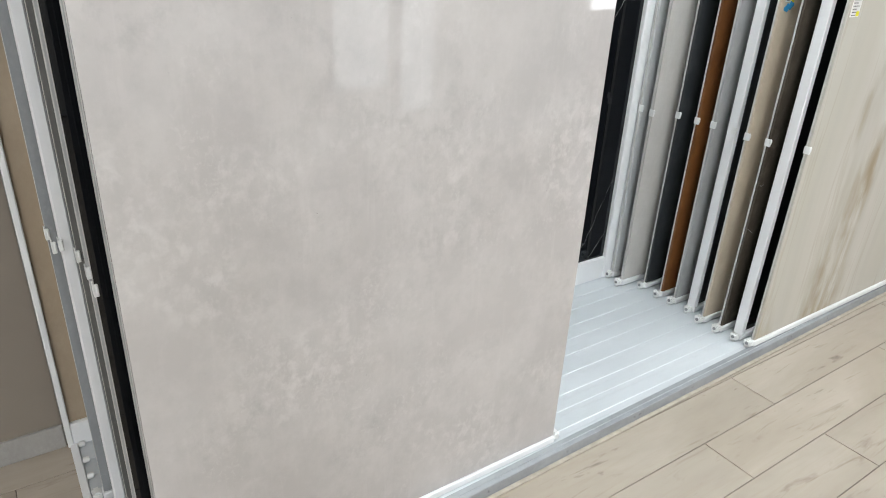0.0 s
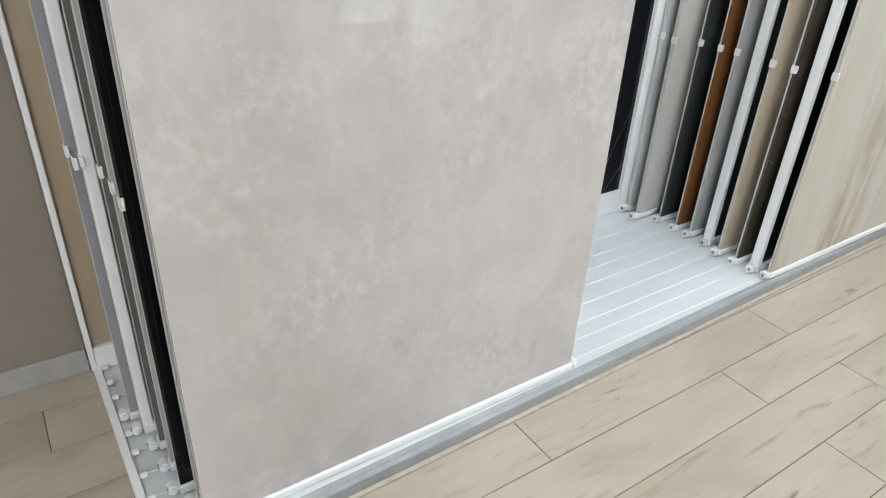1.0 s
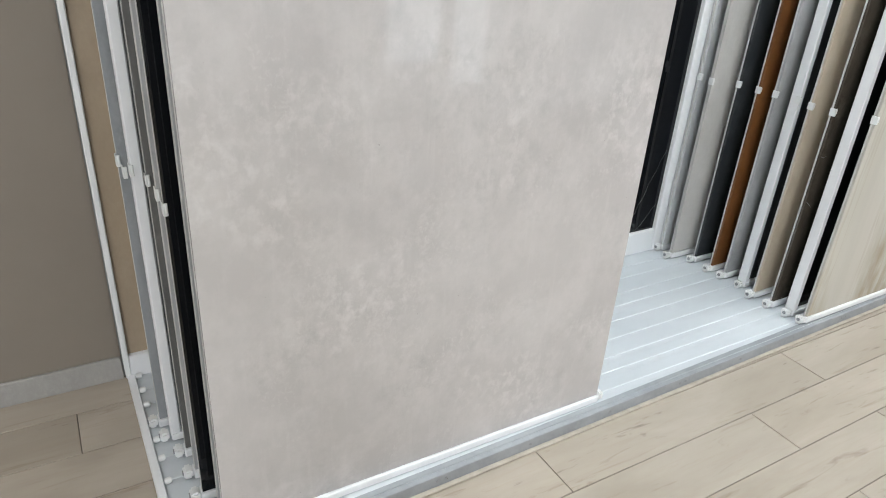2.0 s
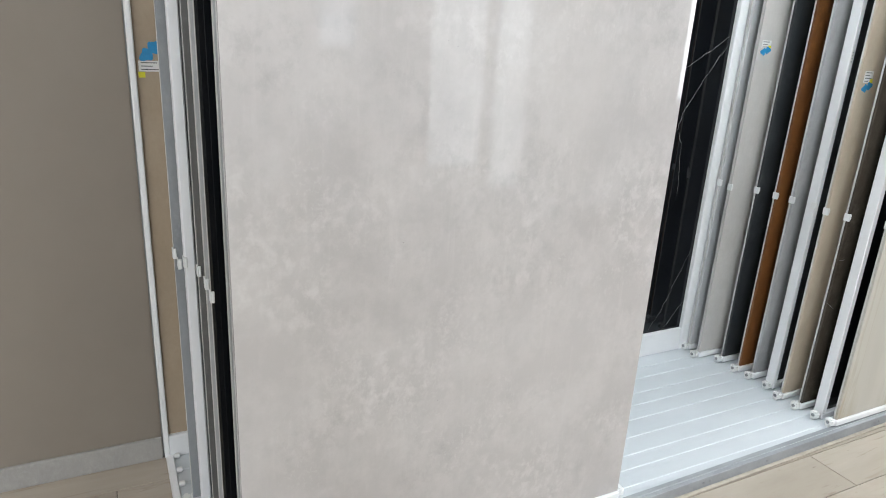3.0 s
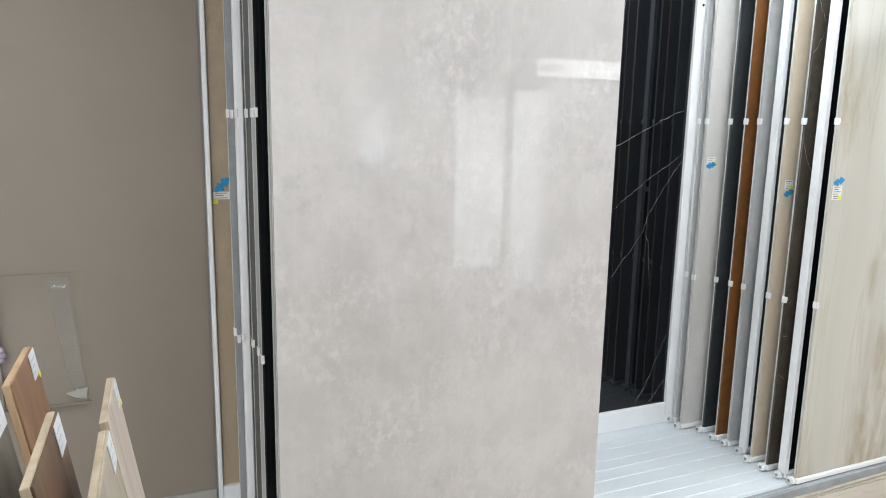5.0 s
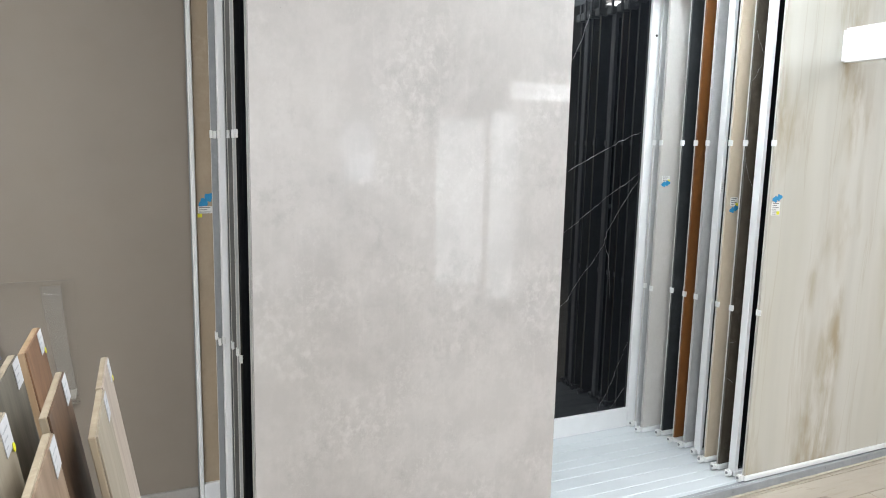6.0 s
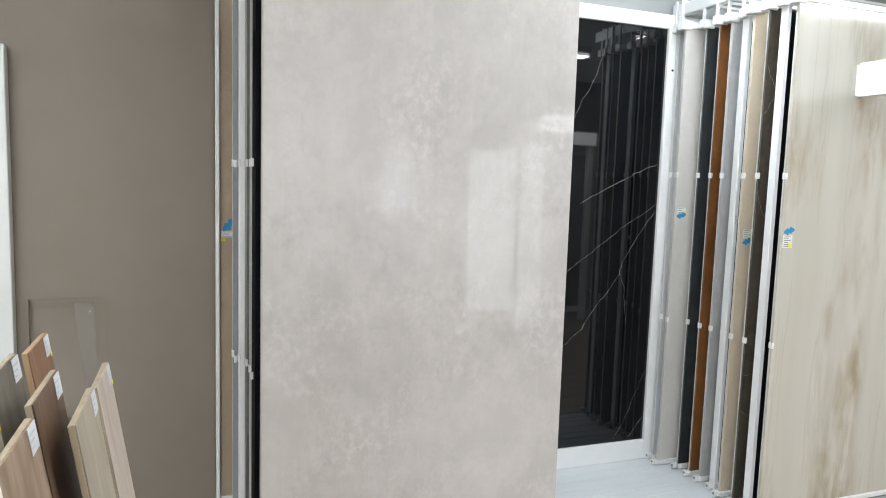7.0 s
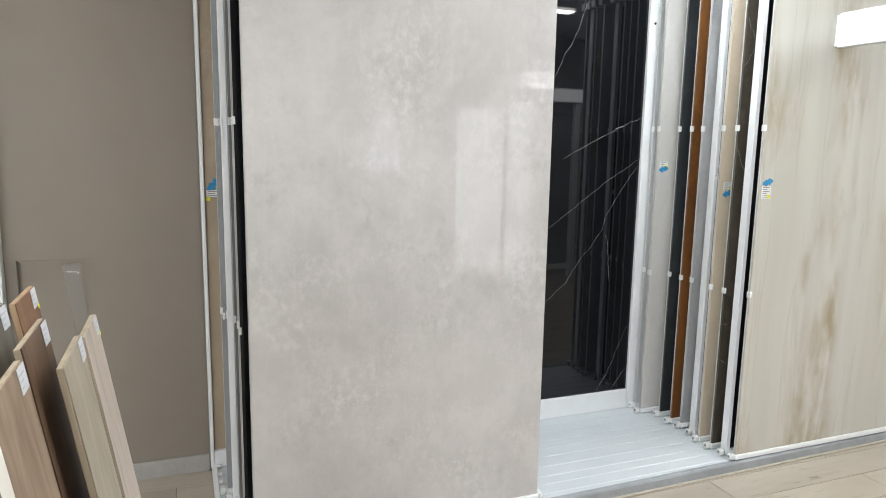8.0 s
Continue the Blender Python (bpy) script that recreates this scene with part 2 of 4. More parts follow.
M_WHITE = plain("white_powder_coat", (0.84, 0.85, 0.86), 0.38, vary=0.03)
M_SIGNWHITE = plain("sign_white", (0.88, 0.89, 0.90), 0.35)
M_DECK = worn_deck("white_deck_paint")
M_ALU = plain("galvanised_steel", (0.38, 0.40, 0.42), 0.58, 0.3, 0.08, 9)
M_SEAL = plain("beige_sealant", (0.46, 0.41, 0.34), 0.7, vary=0.1, scale=20)
M_SCREW = plain("zinc_screw", (0.35, 0.36, 0.37), 0.3, 0.9)
M_HOLESHADE = plain("hole_shade", (0.015, 0.015, 0.017), 0.8)
M_CLIP = plain("white_plastic", (0.82, 0.83, 0.82), 0.45, vary=0.02)
M_EDGE = plain("ground_tile_edge", (0.62, 0.61, 0.59), 0.6, vary=0.05)
M_TAUPE = plain("taupe_wall_paint", (0.250, 0.214, 0.177), 0.62, vary=0.035, scale=1.2, grain=0.12)
M_GREYWALL = plain("light_grey_surface", (0.37, 0.385, 0.39), 0.7, vary=0.03, scale=1.5, grain=0.1)
M_WHITEWALL = plain("greige_wall_paint", (0.36, 0.33, 0.29), 0.8, vary=0.04, scale=1.5, grain=0.1)
M_PALEWALL = plain("pale_wall_paint", (0.56, 0.56, 0.545), 0.8, vary=0.04, scale=1.5, grain=0.1)
M_CEIL = plain("ceiling_paint", (0.78, 0.78, 0.77), 0.9, vary=0.03, scale=2)
M_BASE = cloudy("grey_baseboard_tile", (0.30, 0.29, 0.275), (0.36, 0.35, 0.33), (0.42, 0.41, 0.39), 0.35, 5)
M_FLOOR = floor_wood("pale_timber_look_tile")
M_GROUT = plain("grey_brown_grout", (0.16, 0.135, 0.11), 0.9, vary=0.12, scale=14)
M_CONCRETE = concrete_look("polished_concrete_look", (0.438, 0.418, 0.408), (0.508, 0.487, 0.476), (0.61, 0.590, 0.578), 0.006)
M_CREAM = veined("cream_onyx_look", (0.585, 0.57, 0.525), (0.53, 0.512, 0.452), (0.35, 0.285, 0.185), (0.47, 0.455, 0.41), 0.10)
M_BLACK = plain("black_marble_look", (0.006, 0.007, 0.009), 0.02, vary=0.25, scale=3)
M_BLACK.node_tree.nodes["Principled BSDF"].inputs["IOR"].default_value = 1.44
M_VEIN = plain("white_vein", (0.34, 0.34, 0.335), 0.08)
M_GREIGE = cloudy("greige_tile", (0.50, 0.482, 0.462), (0.565, 0.547, 0.523), (0.615, 0.598, 0.578), 0.3, 1.4, (2, 0, 5))
M_GREY = cloudy("grey_stone_tile", (0.36, 0.365, 0.365), (0.44, 0.445, 0.445), (0.52, 0.525, 0.525), 0.3, 1.7, (6, 0, 2))
M_COOLGREY = cloudy("cool_grey_concrete_tile", (0.22, 0.235, 0.245), (0.29, 0.305, 0.315), (0.36, 0.37, 0.38), 0.35, 2.0, (1, 0, 9))
M_DARK = cloudy("anthracite_tile", (0.022, 0.025, 0.027), (0.034, 0.037, 0.040), (0.07, 0.075, 0.08), 0.28, 2.2, (4, 0, 4), fine=0.2)
M_DARKGREY = cloudy("dark_grey_tile", (0.10, 0.10, 0.095), (0.14, 0.138, 0.13), (0.18, 0.178, 0.17), 0.35, 2.0, (8, 0, 1))
M_RUST = cloudy("rust_metal_look_tile", (0.11, 0.042, 0.014), (0.20, 0.078, 0.022), (0.27, 0.115, 0.035), 0.3, 1.8, (3, 0, 8), fine=0.2)
M_BEIGE = cloudy("beige_stone_tile", (0.53, 0.45, 0.345), (0.60, 0.515, 0.40), (0.65, 0.57, 0.46), 0.3, 1.5, (7, 0, 3), fine=0.2)
M_TAN = cloudy("tan_tile", (0.36, 0.285, 0.20), (0.42, 0.335, 0.24), (0.47, 0.385, 0.285), 0.28, 1.5, (5, 0, 6), fine=0.2)
M_BROWN = cloudy("dark_brown_marble_tile", (0.055, 0.046, 0.036), (0.085, 0.072, 0.057), (0.125, 0.108, 0.088), 0.12, 2.4, (2, 0, 2), fine=0.2)
M_PALEMARBLE = cloudy("pale_grey_marble_tile", (0.50, 0.51, 0.52), (0.62, 0.63, 0.64), (0.68, 0.69, 0.70), 0.15, 1.5, (9, 0, 9))
M_PAPER = plain("paper_label", (0.78, 0.78, 0.76), 0.7, vary=0.03, scale=30)
M_INK = plain("label_ink", (0.12, 0.12, 0.13), 0.7)
M_TAG = plain("paper_tag", (0.60, 0.61, 0.64), 0.7, vary=0.05, scale=40)
M_FAINT = plain("faint_print", (0.42, 0.44, 0.48), 0.7)
M_BLUE = plain("blue_sticker", (0.02, 0.28, 0.58), 0.45, vary=0.1, scale=60)
M_YELLOW = plain("yellow_dot", (0.80, 0.76, 0.03), 0.5)
M_DOOR = plain("white_door_lacquer", (0.76, 0.80, 0.79), 0.35, vary=0.02)
M_STEEL = plain("brushed_steel", (0.45, 0.43, 0.40), 0.3, 0.9)
M_OAK = wood("light_oak", (0.28, 0.243, 0.183), (0.365, 0.32, 0.248))
M_ASH = wood("pale_ash", (0.37, 0.31, 0.26), (0.48, 0.415, 0.355))
M_WALNUT = wood("walnut", (0.065, 0.036, 0.020), (0.14, 0.082, 0.048))
M_TEAK = wood("teak", (0.15, 0.075, 0.038), (0.27, 0.15, 0.085))
M_BROWNOAK = wood("brown_oak", (0.20, 0.135, 0.09), (0.31, 0.225, 0.16))
M_WENGE = wood("wenge", (0.018, 0.014, 0.011), (0.045, 0.035, 0.027))
M_SMOKE = wood("smoked_grey_oak", (0.075, 0.068, 0.055), (0.16, 0.145, 0.118))
M_PLY = wood("plywood_edge", (0.31, 0.25, 0.175), (0.42, 0.355, 0.265))
M_TEAKEDGE = wood("raw_teak_edge", (0.34, 0.22, 0.125), (0.46, 0.33, 0.21))
M_BRIGHTEDGE = plain("blown_out_edge", (0.80, 0.77, 0.70), 0.4)


def clear_sheet(name):
    m, n, l, b = nodes_of(name)
    tr, gl, mx = n.new("ShaderNodeBsdfTransparent"), n.new("ShaderNodeBsdfGlossy"), n.new("ShaderNodeMixShader")
    tr.inputs[0].default_value = (0.997, 0.997, 0.996, 1)
    gl.inputs["Roughness"].default_value = 0.04
    mx.inputs[0].default_value = 0.025
    l.new(tr.outputs[0], mx.inputs[1])
    l.new(gl.outputs[0], mx.inputs[2])
    l.new(mx.outputs[0], n["Material Output"].inputs[0])
    return m


M_ACRYL = clear_sheet("clear_acrylic")
M_EDGELINE = plain("acrylic_pale_line", (0.285, 0.255, 0.215), 0.2)
M_FOLD = plain("clouded_fold", (0.36, 0.335, 0.295), 0.3)
M_TOPLINE = plain("acrylic_dark_line", (0.17, 0.15, 0.125), 0.3)
M_FILM = clear_sheet("clouded_film")
film_mix = M_FILM.node_tree.nodes.new("ShaderNodeMixShader")
film_mix.inputs[0].default_value = 0.15
film_bsdf = M_FILM.node_tree.nodes["Principled BSDF"]
film_bsdf.inputs["Base Color"].default_value, film_bsdf.inputs["Roughness"].default_value = (0.52, 0.50, 0.46, 1), 0.2
film_out = M_FILM.node_tree.nodes["Material Output"]
M_FILM.node_tree.links.new(film_out.inputs[0].links[0].from_socket, film_mix.inputs[1])
M_FILM.node_tree.links.new(film_bsdf.outputs[0], film_mix.inputs[2])
M_FILM.node_tree.links.new(film_mix.outputs[0], film_out.inputs[0])


def glow(name, colour, strength):
    m, n, l, b = nodes_of(name)
    b.inputs["Base Color"].default_value = (*colour, 1)
    b.inputs["Emission Color"].default_value = (*colour, 1)
    b.inputs["Emission Strength"].default_value = strength
    return m


M_TUBE = glow("lamp_diffuser", (1.0, 0.98, 0.95), 8.0)
# Glow added to the boards that replace bright panes in the tile's mirror image.
M_PANEGLOW = glow("window_stand_in_glow", (0.90, 0.96, 1.0), 1.0)
M_SIGNGLOW = glow("sign_glow", (0.96, 0.98, 1.0), 2.0)
M_OUTSIDE = glow("bright_overcast_distance", (0.86, 0.93, 1.0), 1.45)

# ---------------------------------------------------------------- mesh helpers
BASE = {}


def thing(name, base, label, category, group="", kind=""):
    e = new(name)
    e.location = base
    e.empty_display_size = 0.05
    BASE[e.name] = Vector(base)
    return tagged(e, label, category, group, kind)


def part(name, bm, material, parent=None, label="", smooth=False):
    """Links a bmesh, built in world coordinates, as one mesh under its thing."""
    me = bpy.data.meshes.new(name)
    ob = new(name, me)
    if parent is not None:
        base = BASE[parent.name]
        bm.transform(Matrix.Translation(-base))
        ob.parent = parent
        BASE[ob.name] = base
    else:
        BASE[ob.name] = Vector((0, 0, 0))
    bmesh.ops.recalc_face_normals(bm, faces=bm.faces)
    bm.to_mesh(me)
    bm.free()
    me.materials.append(material)
    if smooth:
        for p in me.polygons:
            p.use_smooth = True
    if label:
        ob["label"] = label
    return ob


def structure(name, bm, material, label, category):
    return tagged(part(name, bm, material), label, category, kind="structure")


def add_box(bm, x0, x1, y0, y1, z0, z1, bevel=0.0, seg=1):
    b = bmesh.new()
    bmesh.ops.create_cube(b, size=1, matrix=Matrix.LocRotScale(((x0 + x1) / 2, (y0 + y1) / 2, (z0 + z1) / 2), None, (x1 - x0, y1 - y0, z1 - z0)))
    if bevel:
        bmesh.ops.bevel(b, geom=b.edges[:], offset=bevel, segments=seg, affect="EDGES")
    me = bpy.data.meshes.new("tmp")
    b.to_mesh(me)
    b.free()
    bm.from_mesh(me)
    bpy.data.meshes.remove(me)
    return bm


def box(*a, **k):
    return add_box(bmesh.new(), *a, **k)


def add_cyl(bm, centre, axis, radius, length, seg=16, bevel=0.0):
    b = bmesh.new()
    q = Vector((0, 0, 1)).rotation_difference(Vector(axis)).to_matrix().to_4x4()
    bmesh.ops.create_cone(b, cap_ends=True, segments=seg, radius1=radius, radius2=radius, depth=length)
    if bevel:
        ed = [e for e in b.edges if abs(abs(e.verts[0].co.z) - length / 2) < 1e-6 and abs(e.verts[0].co.z - e.verts[1].co.z) < 1e-6]
        bmesh.ops.bevel(b, geom=ed, offset=bevel, segments=2, affect="EDGES")
    b.transform(Matrix.Translation(centre) @ q)
    me = bpy.data.meshes.new("tmp")
    b.to_mesh(me)
    b.free()
    bm.from_mesh(me)
    bpy.data.meshes.remove(me)
    return bm


def cyl(*a, **k):
    return add_cyl(bmesh.new(), *a, **k)


# ---------------------------------------------------------------- shell of the room
T = 0.15
bm = box(ROOM_W - T, ROOM_E + T, ROOM_S - T, ROOM_N + T, -0.12, -0.003)
add_box(bm, ARCH_W - T, BACK_E + T, BACK_S - T, ROOM_S - T, -0.12, -0.003)
structure("floor", bm, M_GROUT, "grey-brown grout bed under pale timber-look tiles", "floor")
bm = box(ROOM_W - T, ROOM_E + T, ROOM_S - T, ROOM_N + T, ROOM_H, ROOM_H + 0.12)
add_box(bm, ARCH_W - T, BACK_E + T, BACK_S - T, ROOM_S - T, ROOM_H, ROOM_H + 0.12)
structure("ceiling", bm, M_CEIL, "white painted showroom ceiling", "ceiling")
structure("wall_north", box(ROOM_W - T, 0.048, ROOM_N, ROOM_N + T, 0, ROOM_H), M_TAUPE, "matt taupe painted wall beside the sliding rack", "wall")
# Stretch behind the rack: lighter and bluer than the taupe one.
structure("wall_north_rack", box(0.048, ROOM_E + T, ROOM_N + 0.003, ROOM_N + T, 0, ROOM_H), M_GREYWALL, "light grey wall behind the sliding rack", "wall")
structure("wall_west", box(ROOM_W - T, ROOM_W, ROOM_S, ROOM_N, 0, ROOM_H), M_WHITEWALL, "greige painted side wall", "wall")
structure("wall_east", box(ROOM_E, ROOM_E + T, ROOM_S, ROOM_N, 0, ROOM_H), M_WHITEWALL, "greige painted side wall", "wall")
bm = bmesh.new()
holes = [FILL_WINDOWS[0], (ARCH_W, ARCH_E, 0.0, ARCH_H), FILL_WINDOWS[1]]
xs = [ROOM_W - T] + [v for w in holes for v in w[:2]] + [ROOM_E + T]
for i in range(0, len(xs), 2):
    add_box(bm, xs[i], xs[i + 1], ROOM_S - T, ROOM_S, 0, ROOM_H)
for wa, wb, z0, z1 in holes:
    if z0 > 0:
        add_box(bm, wa, wb, ROOM_S - T, ROOM_S, 0, z0)
    add_box(bm, wa, wb, ROOM_S - T, ROOM_S, z1, ROOM_H)
structure("wall_south", bm, M_PALEWALL, "pale painted wall with added windows and a wide opening", "wall")
structure("wall_back_west", box(ARCH_W - T, ARCH_W, BACK_S, ROOM_S - T, 0, ROOM_H), M_PALEWALL, "pale painted side wall of the back room", "wall")
structure("wall_back_east", box(BACK_E, BACK_E + T, BACK_S, ROOM_S - T, 0, ROOM_H), M_PALEWALL, "pale painted side wall of the back room", "wall")
bm = box(ARCH_W - T, BACK_DOOR[0], BACK_S - T, BACK_S, 0, ROOM_H)
add_box(bm, BACK_DOOR[1], BACK_E + T, BACK_S - T, BACK_S, 0, ROOM_H)
add_box(bm, BACK_DOOR[0], BACK_DOOR[1], BACK_S - T, BACK_S, BACK_DOOR[2], ROOM_H)
structure("wall_back_south", bm, M_PALEWALL, "pale painted end wall of the back room", "wall")
structure("backdrop", box(ROOM_W - 4, ROOM_E + 4, BACK_S - 2.6, BACK_S - 2.5, -0.1, 6), M_OUTSIDE, "bright overcast distance outside the windows", "backdrop")
bm = box(-0.734, 0.047, ROOM_N - 0.012, ROOM_N - 0.0005, 0, 0.085, bevel=0.002)
structure("baseboard", bm, M_BASE, "grey stone-look tile baseboard", "baseboard")


# ---------------------------------------------------------------- sliding rack
SLOT = [1.262, 1.338, 1.404, 1.491, 1.584, 1.666, 1.740, 1.838, 1.915, 1.996]
RX0, RX1, DECK = 0.055, 3.78, 0.045
YB = 2.04
rack = thing("sliding_rack", (RX0, 1.22, 0), "white steel sliding display rack for large tiles", "rack")
# folded deck with a shallow groove under every slot
bm = bmesh.new()
prof = [(1.246, DECK)]
for y in SLOT:
    c = y + 0.018
    prof += [(c - 0.013, DECK), (c - 0.0105, DECK - 0.0021), (c + 0.0105, DECK - 0.0021), (c + 0.013, DECK)]
prof += [(2.1, DECK)]
vs = [[bm.verts.new((x, y, z)) for y, z in prof] for x in (RX0 + 0.022, RX1 - 0.02)]
for i in range(len(prof) - 1):
    bm.faces.new((vs[0][i], vs[1][i], vs[1][i + 1], vs[0][i + 1]))
for v in bm.verts:
    if v.co.y < 1.25:
        v.co.y += 0.0122 * (v.co.x - 2.12)
add_box(bm, RX0 + 0.022, RX1 - 0.02, 1.264, 2.1, 0.002, 0.034)
part("deck", bm, M_DECK, rack, "white painted steel deck with shallow grooves")
bm = box(RX0, RX1, 1.214, 1.2315, 0.001, DECK + 0.001, bevel=0.002)
add_box(bm, RX0, RX1, 1.2316, 1.2520, 0.0345, DECK + 0.0012, bevel=0.002)
for v in bm.verts:
    v.co.y += 0.016 * (v.co.x - 1.2)
part("front_rail", bm, M_ALU, rack, "grey galvanised front rail with screws")
bm = box(RX0, RX1, 1.198, 1.2135, 0.0006, 0.009, bevel=0.002)
for v in bm.verts:
    v.co.y += 0.016 * (v.co.x - 1.2)
part("seal_strip", bm, M_SEAL, rack, "beige sealant strip along the floor")
part("side_rail", box(RX0, RX0 + 0.021, 1.233, 2.1, 0.001, 0.056, bevel=0.0015), M_WHITE, rack, "white flat side rail")
part("side_rail", box(RX1 - 0.019, RX1, 1.233, 2.1, 0.001, 0.056, bevel=0.0015), M_WHITE, rack)
for k in range(11):
    x = 0.42 + 0.33 * k
    part("screw", cyl((x, 1.2135 + 0.016 * (x - 1.2), 0.026), (0, 1, 0), 0.0045, 0.003, 10), M_SCREW, rack)
    if k % 3 == 1:
        part("screw", cyl((x + 0.03, 1.2135 + 0.016 * (x - 1.2), 0.027), (0, 1, 0), 0.0045, 0.003, 10), M_SCREW, rack)
for y in SLOT:
    part("stop_bolt", cyl((RX0 + 0.032, y + 0.018, DECK + 0.010), (1, 0, 0), 0.009, 0.018, 12, 0.002), M_CLIP, rack, "white rubber stop on the side rail")

# fixed back frames, each round one tile
TOPZ = 2.475


def back_frame(x0, x1, w, tile_mat, label, sill=0.158):
    f = thing("back_frame", (x0, YB, DECK), label, "tile frame", "fixed frames at the back of the rack")
    for a, b in ((x0, x0 + w), (x1 - w, x1)):
        part("post", box(a, b, YB - 0.018, YB + 0.022, DECK + 0.001, TOPZ + 0.075, bevel=0.003), M_WHITE, f)
    part("bottom_bar", box(x0 + w, x1 - w, YB - 0.016, YB + 0.02, DECK + 0.001, sill, bevel=0.003), M_WHITE, f)
    part("top_bar", box(x0 + w, x1 - w, YB - 0.016, YB + 0.02, TOPZ, TOPZ + 0.075, bevel=0.003), M_WHITE, f)
    t = part("tile", box(x0 + w - 0.003, x1 - w + 0.003, YB + 0.002, YB + 0.014, sill - 0.006, TOPZ + 0.006), tile_mat, f)
    return f, t


frame_l, beige_tile = back_frame(0.050, 1.222, 0.017, M_TAN, "fixed white steel frame holding a tan stone-look tile", 0.128)
frame_m, black_tile = back_frame(1.226, 2.452, 0.052, M_BLACK, "fixed white steel frame holding a black marble tile")
frame_r, grey_tile = back_frame(2.456, 3.70, 0.045, M_GREY, "fixed white steel frame holding a grey tile")
# A solid dark disc paints the shade inside the post's hole.
part("bolt_hole", cyl((2.433, YB - 0.0185, 2.255), (0, 1, 0), 0.007, 0.003, 14), M_HOLESHADE, frame_m, "dark disc for the shade in a round hole")


def vein(points, parent, y, width=0.0022, seed=1):
    """A thin white vein wandering through the given corners on a tile's face."""
    r = random.Random(seed)
    pts = []
    for (xa, za), (xb, zb) in zip(points, points[1:]):
        k = max(2, int(math.hypot(xb - xa, zb - za) / 0.02))
        for i in range(k):
            s = i / k
            pts.append((xa + (xb - xa) * s + r.uniform(-0.004, 0.004), za + (zb - za) * s + r.uniform(-0.004, 0.004)))
    pts.append(points[-1])
    b = bmesh.new()
    last = None
    for i, (x, z) in enumerate(pts):
        w = width * r.uniform(0.35, 1.2) * (0.4 if i in (0, len(pts) - 1) else 1)
        dx, dz = (pts[min(i + 1, len(pts) - 1)][0] - pts[max(i - 1, 0)][0], pts[min(i + 1, len(pts) - 1)][1] - pts[max(i - 1, 0)][1])
        n = math.hypot(dx, dz) or 1
        ox, oz = -dz / n * w / 2, dx / n * w / 2
        q = (b.verts.new((x + ox, y, z + oz)), b.verts.new((x - ox, y, z - oz)))
        if last:
            b.faces.new((last[0], q[0], q[1], last[1]))
        last = q
    return part("vein", b, M_VEIN, parent, "fine white marble vein")


YV = YB + 0.0014
vein([(2.388, 1.74), (2.31, 1.716), (2.216, 1.671), (2.13, 1.63), (2.063, 1.598), (1.976, 1.555), (1.907, 1.515)], black_tile, YV, 0.0026, 1)
vein([(2.392, 1.517), (2.3, 1.457), (2.209, 1.407), (2.12, 1.342), (2.032, 1.281), (1.939, 1.212), (1.819, 1.131)], black_tile, YV, 0.0018, 2)
vein([(2.394, 1.479), (2.323, 1.394), (2.254, 1.293), (2.192, 1.189), (2.177, 1.129), (2.101, 1.017), (2.048, 0.971), (1.956, 0.832), (1.814, 0.713)], black_tile, YV, 0.0021, 3)
vein([(2.188, 1.129), (2.215, 1.044), (2.239, 0.824)], black_tile, YV, 0.0016, 4)
vein([(2.384, 0.553), (2.326, 0.422), (2.257, 0.257), (2.196, 0.172)], black_tile, YV, 0.0021, 5)
vein([(2.393, 0.294), (2.327, 0.204), (2.282, 0.161)], black_tile, YV, 0.0019, 6)
vein([(2.007, 2.331), (1.969, 2.199), (1.921, 2.115), (1.889, 2.064), (1.821, 1.916)], black_tile, YV, 0.0021, 7)

# top frame of the rack
TB = TOPZ + 0.08
part("top_beam", box(2.475, 2.515, 1.20, 2.085, TB, TB + 0.065, bevel=0.003), M_WHITE, rack, "white steel cross beam over the panels")
part("top_beam", box(1.20, 1.24, 1.20, 2.085, TB, TB + 0.065, bevel=0.003), M_WHITE, rack)
part("top_beam", box(RX0, RX0 + 0.04, 1.24, 2.085, TB, TB + 0.065, bevel=0.003), M_WHITE, rack)
part("top_beam", box(RX1 - 0.04, RX1, 1.24, 2.085, TB, TB + 0.065, bevel=0.003), M_WHITE, rack)
for y in SLOT:
    for xa, xb in ((RX0, 1.24), (2.476, RX1)):
        part("guide_track", box(xa, xb, y + 0.014, y + 0.022, TB + 0.066, TB + 0.078), M_WHITE, rack)
part("corner_post", box(2.462, 2.474, 2.066, 2.086, 0.046, TB + 0.065), M_WHITE, rack)


